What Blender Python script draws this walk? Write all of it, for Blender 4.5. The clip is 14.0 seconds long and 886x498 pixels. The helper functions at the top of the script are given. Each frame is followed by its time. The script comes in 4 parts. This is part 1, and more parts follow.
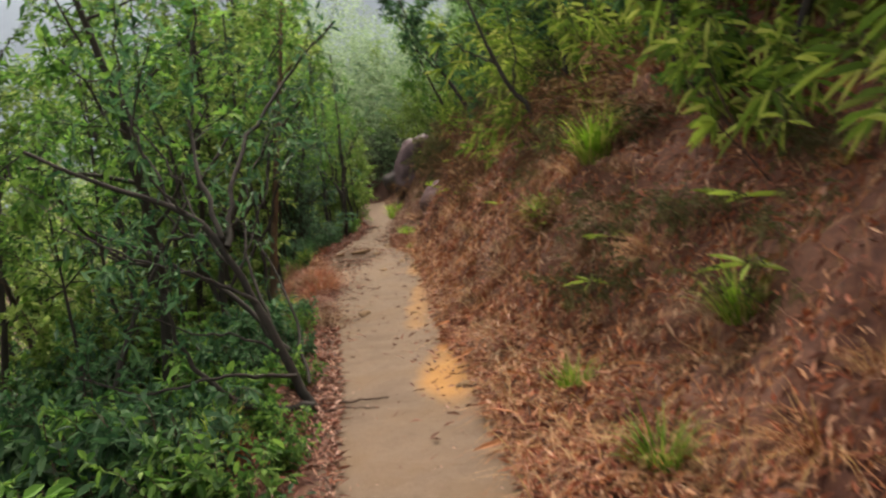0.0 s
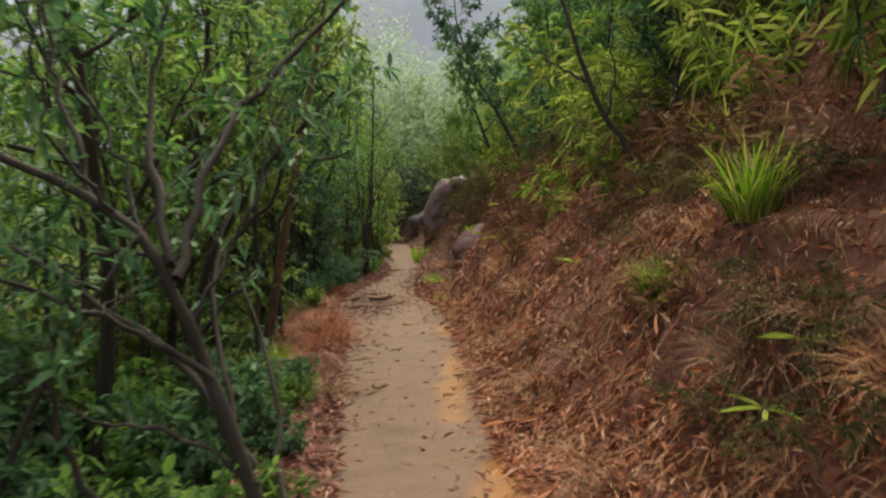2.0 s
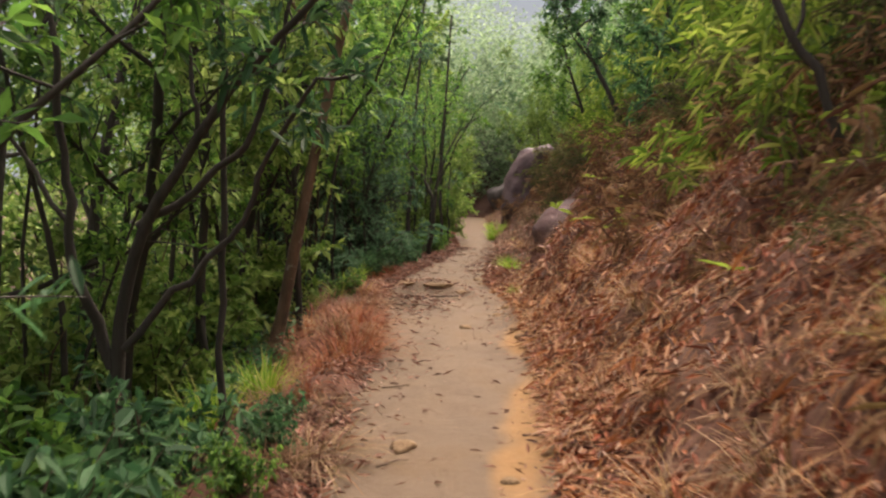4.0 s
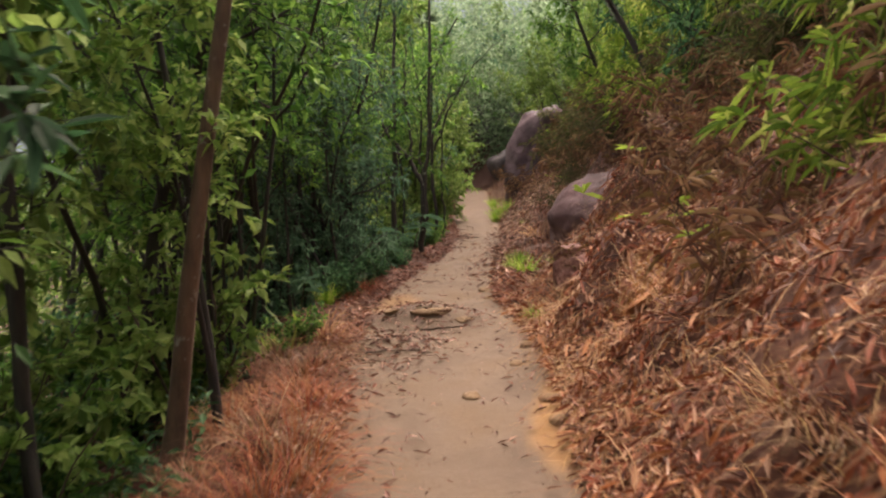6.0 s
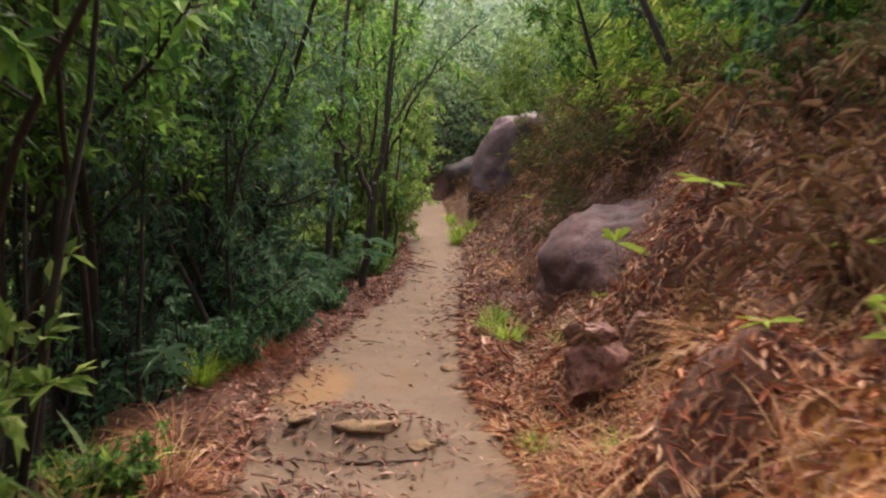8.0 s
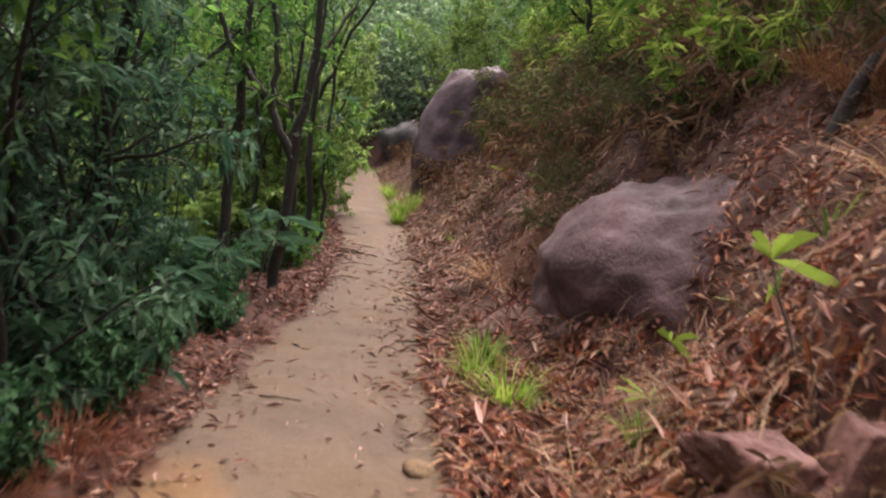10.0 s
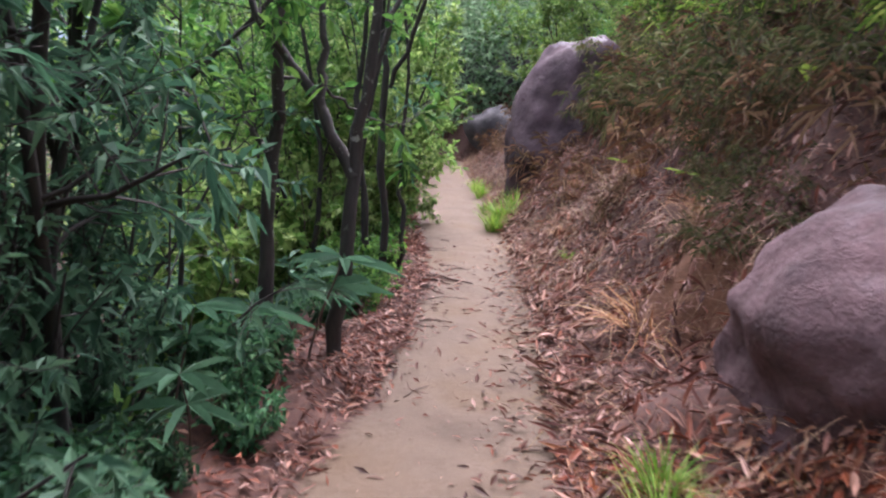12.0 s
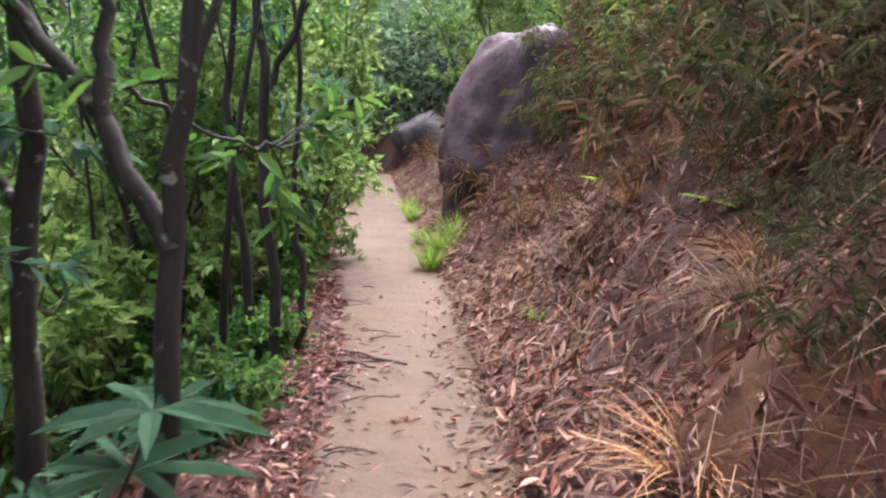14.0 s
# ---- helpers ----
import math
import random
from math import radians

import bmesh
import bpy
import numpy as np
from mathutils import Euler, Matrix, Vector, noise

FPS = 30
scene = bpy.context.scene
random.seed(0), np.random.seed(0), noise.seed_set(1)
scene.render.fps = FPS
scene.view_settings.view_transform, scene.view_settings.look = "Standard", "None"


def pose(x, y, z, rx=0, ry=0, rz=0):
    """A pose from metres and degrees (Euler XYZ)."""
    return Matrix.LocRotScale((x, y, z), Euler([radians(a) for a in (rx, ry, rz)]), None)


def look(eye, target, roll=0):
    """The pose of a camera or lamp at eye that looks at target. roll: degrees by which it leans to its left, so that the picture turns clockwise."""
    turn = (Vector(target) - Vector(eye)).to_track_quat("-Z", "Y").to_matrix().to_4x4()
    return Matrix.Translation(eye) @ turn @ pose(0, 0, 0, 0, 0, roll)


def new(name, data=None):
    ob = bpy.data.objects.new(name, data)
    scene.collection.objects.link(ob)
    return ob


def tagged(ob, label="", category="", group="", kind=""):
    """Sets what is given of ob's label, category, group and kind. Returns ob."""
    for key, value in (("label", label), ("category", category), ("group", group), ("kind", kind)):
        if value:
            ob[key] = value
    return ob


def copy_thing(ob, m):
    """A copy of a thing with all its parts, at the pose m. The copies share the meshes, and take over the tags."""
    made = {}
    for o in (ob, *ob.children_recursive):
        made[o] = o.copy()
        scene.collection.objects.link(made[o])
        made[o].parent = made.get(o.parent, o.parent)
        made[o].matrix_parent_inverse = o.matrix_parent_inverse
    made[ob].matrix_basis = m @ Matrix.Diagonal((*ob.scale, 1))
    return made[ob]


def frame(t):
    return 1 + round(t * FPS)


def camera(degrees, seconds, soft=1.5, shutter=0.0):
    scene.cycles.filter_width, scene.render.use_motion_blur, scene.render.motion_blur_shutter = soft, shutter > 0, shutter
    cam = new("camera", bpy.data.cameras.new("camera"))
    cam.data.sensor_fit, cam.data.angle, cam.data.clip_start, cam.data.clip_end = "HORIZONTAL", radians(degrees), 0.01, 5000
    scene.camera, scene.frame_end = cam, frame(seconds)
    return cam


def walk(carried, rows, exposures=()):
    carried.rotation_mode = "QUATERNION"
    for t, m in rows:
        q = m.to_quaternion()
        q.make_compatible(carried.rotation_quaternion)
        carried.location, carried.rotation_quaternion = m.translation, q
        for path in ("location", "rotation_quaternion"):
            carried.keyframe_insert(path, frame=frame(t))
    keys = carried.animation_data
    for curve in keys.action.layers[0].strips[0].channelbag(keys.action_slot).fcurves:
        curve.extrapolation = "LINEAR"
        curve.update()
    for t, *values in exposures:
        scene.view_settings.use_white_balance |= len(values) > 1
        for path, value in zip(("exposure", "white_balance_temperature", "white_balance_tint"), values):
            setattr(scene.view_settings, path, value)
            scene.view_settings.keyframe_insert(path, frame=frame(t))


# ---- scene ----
cam = camera(58.3, 14.0, soft=2.2, shutter=0.5)
EXPOSURES = [(0, 1.55, 7950, 12), (0.5, 1.35, 8050, 12), (1.5, 1.26, 8050, 14), (2.5, 1.62, 8150, 14), (3.5, 1.83, 8250, 16), (7, 1.79, 7850, 22), (9.3, 1.92, 7300, 20), (10, 1.98, 7000, 20), (10.5, 2.34, 6700, 20), (11.5, 2.72, 6020, 23), (12, 2.39, 5920, 23), (12.5, 2.55, 5920, 22), (13, 2.24, 6020, 22), (13.5, 2.58, 6120, 22), (14, 2.61, 6120, 22)]
PATH = [
    (0, (0.6, 0.068, 1.55), (0.514, 2.053, 1.321), -9.4),
    (0.5, (0.459, 0.588, 1.492), (0.286, 2.574, 1.333), -5.3),
    (1, (0.259, 1.099, 1.427), (0.062, 3.084, 1.292), -4.7),
    (1.5, (0.206, 1.612, 1.404), (-0.006, 3.598, 1.292), -1.9),
    (2, (0.189, 2.196, 1.429), (0.076, 4.19, 1.326), -2.2),
    (2.5, (0.216, 2.829, 1.432), (0.1, 4.824, 1.335), 1.7),
    (3, (0.199, 3.397, 1.397), (0.066, 5.39, 1.291), 2.2),
    (3.5, (0.129, 3.992, 1.364), (0.013, 5.985, 1.238), 1.4),
    (4, (0.08, 4.678, 1.356), (-0.232, 6.646, 1.188), 0.8),
    (4.2, (0.047, 4.944, 1.311), (-0.277, 6.911, 1.143), 0.6),
    (6.3, (-0.259, 7.642, 1.554), (-0.589, 9.598, 1.3), -3.9),
    (6.5, (-0.304, 7.915, 1.53), (-0.639, 9.872, 1.289), -4.2),
    (7, (-0.409, 8.581, 1.579), (-0.7, 10.548, 1.365), -1.9),
    (7.2, (-0.43, 8.847, 1.642), (-0.694, 10.819, 1.435), 0.1),
    (9.3, (-1.171, 11.861, 1.314), (-1.233, 13.834, 0.994), 3.2),
    (9.5, (-1.153, 12.089, 1.288), (-1.153, 14.064, 0.975), 4.6),
    (10, (-1.162, 12.624, 1.352), (-1.146, 14.601, 1.049), 5.3),
    (10.5, (-1.237, 13.14, 1.409), (-1.169, 15.118, 1.122), 4.3),
    (11, (-1.198, 13.554, 1.428), (-1.105, 15.532, 1.142), 4.9),
    (11.5, (-1.243, 13.911, 1.401), (-1.356, 15.884, 1.091), 4.2),
    (12, (-1.362, 14.379, 1.376), (-1.565, 16.337, 1.023), 1.7),
    (12.5, (-1.408, 14.878, 1.386), (-1.632, 16.833, 1.028), 1.8),
    (13, (-1.48, 15.378, 1.376), (-1.588, 17.345, 1.025), 2.3),
    (13.5, (-1.491, 15.857, 1.37), (-1.555, 17.827, 1.031), -0.3),
    (14, (-1.467, 16.251, 1.37), (-1.506, 18.223, 1.037), 0.0),
]
walk(cam, [(t, look(eye, target, roll)) for t, eye, target, roll in PATH], EXPOSURES)

# ---- world, sun, sky ----
SUN_EL, SUN_AZ = 62.0, 12.0
world = bpy.data.worlds.new("overcast_sky")
scene.world = world
world.use_nodes = True
wn = world.node_tree
wn.nodes.clear()
sky = wn.nodes.new("ShaderNodeTexSky")
sky.sky_type = "NISHITA"
sky.sun_disc = False
sky.sun_elevation, sky.sun_rotation = radians(SUN_EL), radians(SUN_AZ)
sky.dust_density, sky.air_density = 5.0, 1.0
grey = wn.nodes.new("ShaderNodeHueSaturation")
grey.inputs["Saturation"].default_value = 0.35
bg = wn.nodes.new("ShaderNodeBackground")
bg.inputs["Strength"].default_value = 0.15
wout = wn.nodes.new("ShaderNodeOutputWorld")
wn.links.new(sky.outputs[0], grey.inputs["Color"])
wn.links.new(grey.outputs[0], bg.inputs["Color"])
wn.links.new(bg.outputs[0], wout.inputs["Surface"])
sun = new("sun", bpy.data.lights.new("sun", "SUN"))
sun.data.energy, sun.data.angle, sun.data.color = 1.3, radians(45), (1.0, 0.96, 0.9)
az, el = radians(SUN_AZ), radians(SUN_EL)
sun.matrix_world = look((0, 0, 0), (-math.sin(az) * math.cos(el), -math.cos(az) * math.cos(el), -math.sin(el)))


# ---- materials ----
def nodes(name):
    m = bpy.data.materials.new(name)
    m.use_nodes = True
    nt = m.node_tree
    return m, nt, nt.nodes["Principled BSDF"]


def ramp(nt, source, stops):
    r = nt.nodes.new("ShaderNodeValToRGB")
    while len(r.color_ramp.elements) < len(stops):
        r.color_ramp.elements.new(0.5)
    for e, (p, c) in zip(r.color_ramp.elements, stops):
        e.position, e.color = p, (*c, 1)
    nt.links.new(source, r.inputs[0])
    return r.outputs[0]


def noise_tex(nt, scale, detail=4.0, rough=0.6, stretch=None, space="Object"):
    n = nt.nodes.new("ShaderNodeTexNoise")
    n.inputs["Scale"].default_value, n.inputs["Detail"].default_value, n.inputs["Roughness"].default_value = scale, detail, rough
    tc = nt.nodes.new("ShaderNodeTexCoord")
    if stretch:
        mp = nt.nodes.new("ShaderNodeMapping")
        mp.inputs["Scale"].default_value = stretch
        nt.links.new(tc.outputs[space], mp.inputs[0])
        nt.links.new(mp.outputs[0], n.inputs["Vector"])
    else:
        nt.links.new(tc.outputs[space], n.inputs["Vector"])
    return n.outputs["Fac"]


def mix(nt, fac, a, b, mode="MIX"):
    m = nt.nodes.new("ShaderNodeMix")
    m.data_type, m.blend_type = "RGBA", mode
    for sock, v in ((m.inputs["Factor"], fac), (m.inputs[6], a), (m.inputs[7], b)):
        if isinstance(v, (int, float)):
            sock.default_value = v
        elif isinstance(v, tuple):
            sock.default_value = (*v, 1)
        else:
            nt.links.new(v, sock)
    return m.outputs[2]


def bump(nt, bsdf, height, strength=0.4, distance=0.02):
    b = nt.nodes.new("ShaderNodeBump")
    b.inputs["Strength"].default_value, b.inputs["Distance"].default_value = strength, distance
    nt.links.new(height, b.inputs["Height"])
    nt.links.new(b.outputs[0], bsdf.inputs["Normal"])


def leaf_material(name, colours, translucent=0.35, rough=0.6):
    """Leaves: each leaf takes its own tone, each plant a slight shift, with blotches along the blade."""
    m, nt, bsdf = nodes(name)
    geo = nt.nodes.new("ShaderNodeNewGeometry")
    n = len(colours)
    col = ramp(nt, geo.outputs["Random Per Island"], [((i + 0.5) / n, c) for i, c in enumerate(colours)])
    blot = noise_tex(nt, 35.0, 2.0)
    col = mix(nt, 0.35, col, ramp(nt, blot, [(0.3, (0.45, 0.45, 0.45)), (0.7, (1.0, 1.0, 1.0))]), "MULTIPLY")
    info = nt.nodes.new("ShaderNodeObjectInfo")
    hsv = nt.nodes.new("ShaderNodeHueSaturation")
    rng = nt.nodes.new("ShaderNodeMapRange")
    rng.inputs["To Min"].default_value, rng.inputs["To Max"].default_value = 0.75, 1.3
    nt.links.new(info.outputs["Random"], rng.inputs["Value"])
    nt.links.new(rng.outputs[0], hsv.inputs["Value"])
    nt.links.new(col, hsv.inputs["Color"])
    nt.links.new(hsv.outputs[0], bsdf.inputs["Base Color"])
    bsdf.inputs["Roughness"].default_value = rough
    bsdf.inputs["Specular IOR Level"].default_value = 0.3
    tr = nt.nodes.new("ShaderNodeBsdfTranslucent")
    nt.links.new(hsv.outputs[0], tr.inputs["Color"])
    ms = nt.nodes.new("ShaderNodeMixShader")
    ms.inputs[0].default_value = translucent
    nt.links.new(bsdf.outputs[0], ms.inputs[1])
    nt.links.new(tr.outputs[0], ms.inputs[2])
    nt.links.new(ms.outputs[0], nt.nodes["Material Output"].inputs["Surface"])
    return m


def bark_material(name, dark, light, lichen=0.0):
    m, nt, bsdf = nodes(name)
    g = noise_tex(nt, 14.0, 6.0, 0.7, (1, 1, 0.25))
    col = ramp(nt, g, [(0.3, dark), (0.7, light)])
    if lichen:
        spots = ramp(nt, noise_tex(nt, 16.0, 4.0, 0.6), [(0.62, (0, 0, 0)), (0.7, (lichen, lichen, lichen))])
        col = mix(nt, spots, col, (0.3, 0.31, 0.27))
    nt.links.new(col, bsdf.inputs["Base Color"])
    bsdf.inputs["Roughness"].default_value = 0.85
    bump(nt, bsdf, g, 0.8, 0.01)
    return m


LEAF_MID = leaf_material("leaf_mid_green", [(0.034, 0.1, 0.024), (0.068, 0.18, 0.038), (0.11, 0.25, 0.05), (0.17, 0.32, 0.065)], 0.5)
LEAF_DARK = leaf_material("leaf_dark_green", [(0.018, 0.06, 0.026), (0.032, 0.105, 0.045), (0.055, 0.15, 0.062), (0.09, 0.2, 0.085)], 0.4)
LEAF_BLUE = leaf_material("leaf_blue_green", [(0.035, 0.091, 0.054), (0.068, 0.158, 0.090), (0.110, 0.215, 0.123)], 0.45)
# leaf tone lightened to stand in for haze and light over far woods
LEAF_HAZED = leaf_material("leaf_hazed_green", [(0.153, 0.255, 0.148), (0.248, 0.374, 0.217), (0.362, 0.492, 0.316)], 0.6)
LEAF_LIGHT = leaf_material("leaf_light_green", [(0.096, 0.194, 0.041), (0.172, 0.293, 0.068), (0.280, 0.388, 0.117)], 0.5)
LEAF_BAMBOO = leaf_material("leaf_bamboo", [(0.08, 0.16, 0.025), (0.17, 0.27, 0.04), (0.1, 0.19, 0.03), (0.28, 0.4, 0.07), (0.4, 0.45, 0.13), (0.06, 0.12, 0.02)], 0.45)
LEAF_RED = leaf_material("dry_fern_red", [(0.17, 0.032, 0.018), (0.25, 0.056, 0.022), (0.3, 0.1, 0.035), (0.2, 0.1, 0.04)], 0.25)
LEAF_OLIVE = leaf_material("leaf_olive", [(0.035, 0.05, 0.016), (0.065, 0.085, 0.026), (0.1, 0.115, 0.04), (0.12, 0.085, 0.045), (0.17, 0.17, 0.09)], 0.35)
GRASS = leaf_material("grass_green", [(0.08, 0.19, 0.015), (0.15, 0.3, 0.025), (0.24, 0.4, 0.05), (0.34, 0.36, 0.1)], 0.45)
STRAW = leaf_material("dry_straw", [(0.22, 0.085, 0.038), (0.36, 0.16, 0.07), (0.48, 0.3, 0.15), (0.14, 0.052, 0.03), (0.3, 0.18, 0.06)], 0.15, 0.7)
LITTER = leaf_material("dry_leaf_litter", [(0.071, 0.021, 0.014), (0.231, 0.056, 0.028), (0.337, 0.098, 0.042), (0.178, 0.046, 0.027), (0.515, 0.273, 0.155), (0.374, 0.121, 0.039), (0.107, 0.030, 0.020), (0.587, 0.356, 0.239), (0.285, 0.072, 0.035)], 0.1, 0.55)
STRAW_DULL = leaf_material("dull_straw", [(0.112, 0.053, 0.033), (0.203, 0.107, 0.060), (0.345, 0.230, 0.136), (0.087, 0.040, 0.027), (0.172, 0.113, 0.044)], 0.15, 0.7)
LITTER_GREY = leaf_material("dull_leaf_litter", [(0.053, 0.018, 0.014), (0.164, 0.051, 0.032), (0.263, 0.087, 0.049), (0.106, 0.037, 0.026), (0.452, 0.245, 0.182), (0.150, 0.056, 0.031), (0.056, 0.023, 0.018), (0.578, 0.357, 0.296), (0.164, 0.056, 0.040), (0.101, 0.040, 0.027)], 0.1, 0.6)
BARK_DARK = bark_material("bark_dark", (0.009, 0.008, 0.008), (0.036, 0.03, 0.026))
BARK_GREY = bark_material("bark_grey", (0.013, 0.011, 0.011), (0.055, 0.045, 0.038), 0.7)
BARK_BROWN = bark_material("bark_brown", (0.05, 0.03, 0.02), (0.14, 0.085, 0.055), 0.5)
TWIG = bark_material("twig_dark", (0.03, 0.018, 0.014), (0.1, 0.06, 0.045))


def ground_material():
    """Soil, litter-stained banks and the trodden sandy path; the path's mask is a named attribute."""
    m, nt, bsdf = nodes("forest_soil")
    at = nt.nodes.new("ShaderNodeAttribute")
    at.attribute_name = "trodden"
    fine = noise_tex(nt, 22.0, 8.0, 0.7)
    coarse = noise_tex(nt, 1.6, 4.0, 0.6)
    grain = noise_tex(nt, 160.0, 3.0, 0.7)
    soil = ramp(nt, fine, [(0.25, (0.036, 0.014, 0.011)), (0.5, (0.095, 0.036, 0.024)), (0.75, (0.18, 0.072, 0.043))])
    soil = mix(nt, ramp(nt, coarse, [(0.5, (0, 0, 0)), (0.72, (0.25, 0.25, 0.25))]), soil, (0.18, 0.08, 0.038))
    tcy = nt.nodes.new("ShaderNodeTexCoord")
    sep = nt.nodes.new("ShaderNodeSeparateXYZ")
    nt.links.new(tcy.outputs["Object"], sep.inputs[0])
    mr = nt.nodes.new("ShaderNodeMapRange")
    mr.inputs["From Min"].default_value, mr.inputs["From Max"].default_value = 11.0, 20.0
    nt.links.new(sep.outputs[1], mr.inputs["Value"])
    umber = ramp(nt, fine, [(0.25, (0.023, 0.011, 0.01)), (0.5, (0.066, 0.029, 0.022)), (0.75, (0.13, 0.058, 0.039))])
    soil = mix(nt, mr.outputs[0], soil, umber)
    sand = ramp(nt, coarse, [(0.3, (0.088, 0.058, 0.039)), (0.5, (0.122, 0.083, 0.057)), (0.7, (0.116, 0.073, 0.042))])
    sand = mix(nt, 0.45, sand, ramp(nt, fine, [(0.3, (0.62, 0.58, 0.55)), (0.65, (1, 1, 1))]), "MULTIPLY")
    sand = mix(nt, 0.3, sand, ramp(nt, grain, [(0.35, (0.5, 0.45, 0.4)), (0.6, (1, 1, 1))]), "MULTIPLY")
    ochre = nt.nodes.new("ShaderNodeAttribute")
    ochre.attribute_name = "ochre"
    sand = mix(nt, ochre.outputs["Fac"], sand, mix(nt, fine, (0.22, 0.1, 0.02), (0.34, 0.17, 0.045)))
    soil = mix(nt, ochre.outputs["Fac"], soil, mix(nt, fine, (0.30, 0.11, 0.02), (0.48, 0.22, 0.05)))
    edge = nt.nodes.new("ShaderNodeMath")
    edge.operation = "MULTIPLY_ADD"
    edge.inputs[1].default_value = 0.9
    nt.links.new(fine, edge.inputs[0])
    nt.links.new(at.outputs["Fac"], edge.inputs[2])
    mask = ramp(nt, edge.outputs[0], [(0.78, (0, 0, 0)), (1.0, (1, 1, 1))])
    nt.links.new(mix(nt, mask, soil, sand), bsdf.inputs["Base Color"])
    bsdf.inputs["Roughness"].default_value = 0.92
    add = nt.nodes.new("ShaderNodeMath")
    add.operation = "MULTIPLY_ADD"
    add.inputs[1].default_value = 0.35
    nt.links.new(grain, add.inputs[0])
    nt.links.new(fine, add.inputs[2])
    bump(nt, bsdf, add.outputs[0], 0.55, 0.02)
    return m


def rock_material(name, dark, light, lichen):
    m, nt, bsdf = nodes(name)
    a, b = noise_tex(nt, 2.2, 8.0, 0.65), noise_tex(nt, 26.0, 6.0, 0.7)
    col = ramp(nt, a, [(0.3, dark), (0.65, light)])
    col = mix(nt, 0.6, col, ramp(nt, b, [(0.3, (0.5, 0.48, 0.5)), (0.7, (1, 1, 1))]), "MULTIPLY")
    geo = nt.nodes.new("ShaderNodeNewGeometry")
    sep = nt.nodes.new("ShaderNodeSeparateXYZ")
    nt.links.new(geo.outputs["Normal"], sep.inputs[0])
    up = nt.nodes.new("ShaderNodeMath")
    up.operation = "MULTIPLY"
    nt.links.new(sep.outputs[2], up.inputs[0])
    nt.links.new(noise_tex(nt, 4.0, 5.0, 0.7), up.inputs[1])
    col = mix(nt, ramp(nt, up.outputs[0], [(0.38, (0, 0, 0)), (0.55, (lichen, lichen, lichen))]), col, (0.33, 0.32, 0.33))
    nt.links.new(col, bsdf.inputs["Base Color"])
    bsdf.inputs["Roughness"].default_value = 0.9
    bsdf.inputs["Specular IOR Level"].default_value = 0.2
    pit = nt.nodes.new("ShaderNodeMath")
    pit.operation = "MULTIPLY_ADD"
    pit.inputs[1].default_value = 4.0
    nt.links.new(noise_tex(nt, 7.0, 7.0, 0.7), pit.inputs[0])
    nt.links.new(b, pit.inputs[2])
    bump(nt, bsdf, pit.outputs[0], 0.7, 0.016)
    return m


SOIL = ground_material()
ROCK = rock_material("rock_purple_grey", (0.05, 0.032, 0.035), (0.17, 0.104, 0.108), 0.15)
ROCK_RED = rock_material("rock_red_brown", (0.075, 0.034, 0.03), (0.22, 0.105, 0.09), 0.12)
ROCK_B = rock_material("rock_boulder", (0.034, 0.024, 0.028), (0.12, 0.082, 0.093), 0.45)
ROCK_FAR = rock_material("rock_grey", (0.04, 0.038, 0.042), (0.15, 0.135, 0.14), 0.2)
STONE = rock_material("stone_tan", (0.16, 0.1, 0.06), (0.25, 0.17, 0.105), 0.0)
# air haze in front of the far hill, painted as its base colour
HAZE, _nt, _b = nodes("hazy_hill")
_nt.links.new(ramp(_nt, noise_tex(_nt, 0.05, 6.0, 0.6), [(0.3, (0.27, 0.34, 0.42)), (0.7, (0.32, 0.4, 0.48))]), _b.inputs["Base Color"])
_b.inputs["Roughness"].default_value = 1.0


# ---- geometry helpers ----
class Geo:
    """Gathers quads and makes one mesh of them."""

    def __init__(self):
        self.v, self.f, self.n = [], [], 0

    def add(self, v, f):
        self.v.append(np.asarray(v, float).reshape(-1, 3))
        self.f.append(np.asarray(f, int).reshape(-1, 4) + self.n)
        self.n += len(self.v[-1])

    def mesh(self, name, material, smooth=False):
        v, f = np.concatenate(self.v), np.concatenate(self.f)
        me = bpy.data.meshes.new(name)
        me.vertices.add(len(v))
        me.vertices.foreach_set("co", v.astype(np.float32).ravel())
        me.loops.add(f.size)
        me.loops.foreach_set("vertex_index", f.astype(np.int32).ravel())
        me.polygons.add(len(f))
        me.polygons.foreach_set("loop_start", np.arange(0, f.size, 4, dtype=np.int32))
        me.update(calc_edges=True)
        me.polygons.foreach_set("use_smooth", np.full(len(f), smooth))
        me.materials.append(material)
        return me


def child(name, mesh, parent, label=""):
    ob = new(name, mesh)
    ob.parent = parent
    return tagged(ob, label) if label else ob


def unit(a):
    return a / np.maximum(np.linalg.norm(a, axis=-1, keepdims=True), 1e-9)


def tube(geo, pts, radii, sides=6):
    """A round stem through pts, closed at its tip by its small last radius."""
    pts, radii = np.asarray(pts, float), np.asarray(radii, float)
    d = unit(np.gradient(pts, axis=0))
    ref = np.where(np.abs(d[:, 2:3]) > 0.9, [[1.0, 0, 0]], [[0, 0, 1.0]])
    s = unit(np.cross(d, ref))
    for i in range(1, len(s)):
        s[i] = unit(s[i - 1] - d[i] * (s[i - 1] @ d[i]))
    u = np.cross(d, s)
    a = np.linspace(0, 2 * np.pi, sides, endpoint=False)
    ring = np.cos(a)[None, :, None] * s[:, None] + np.sin(a)[None, :, None] * u[:, None]
    v = pts[:, None] + ring * radii[:, None, None]
    k = np.arange(len(pts) - 1)[:, None] * sides
    j = np.arange(sides)[None]
    f = np.stack([k + j, k + (j + 1) % sides, k + sides + (j + 1) % sides, k + sides + j], -1)
    geo.add(v, f)


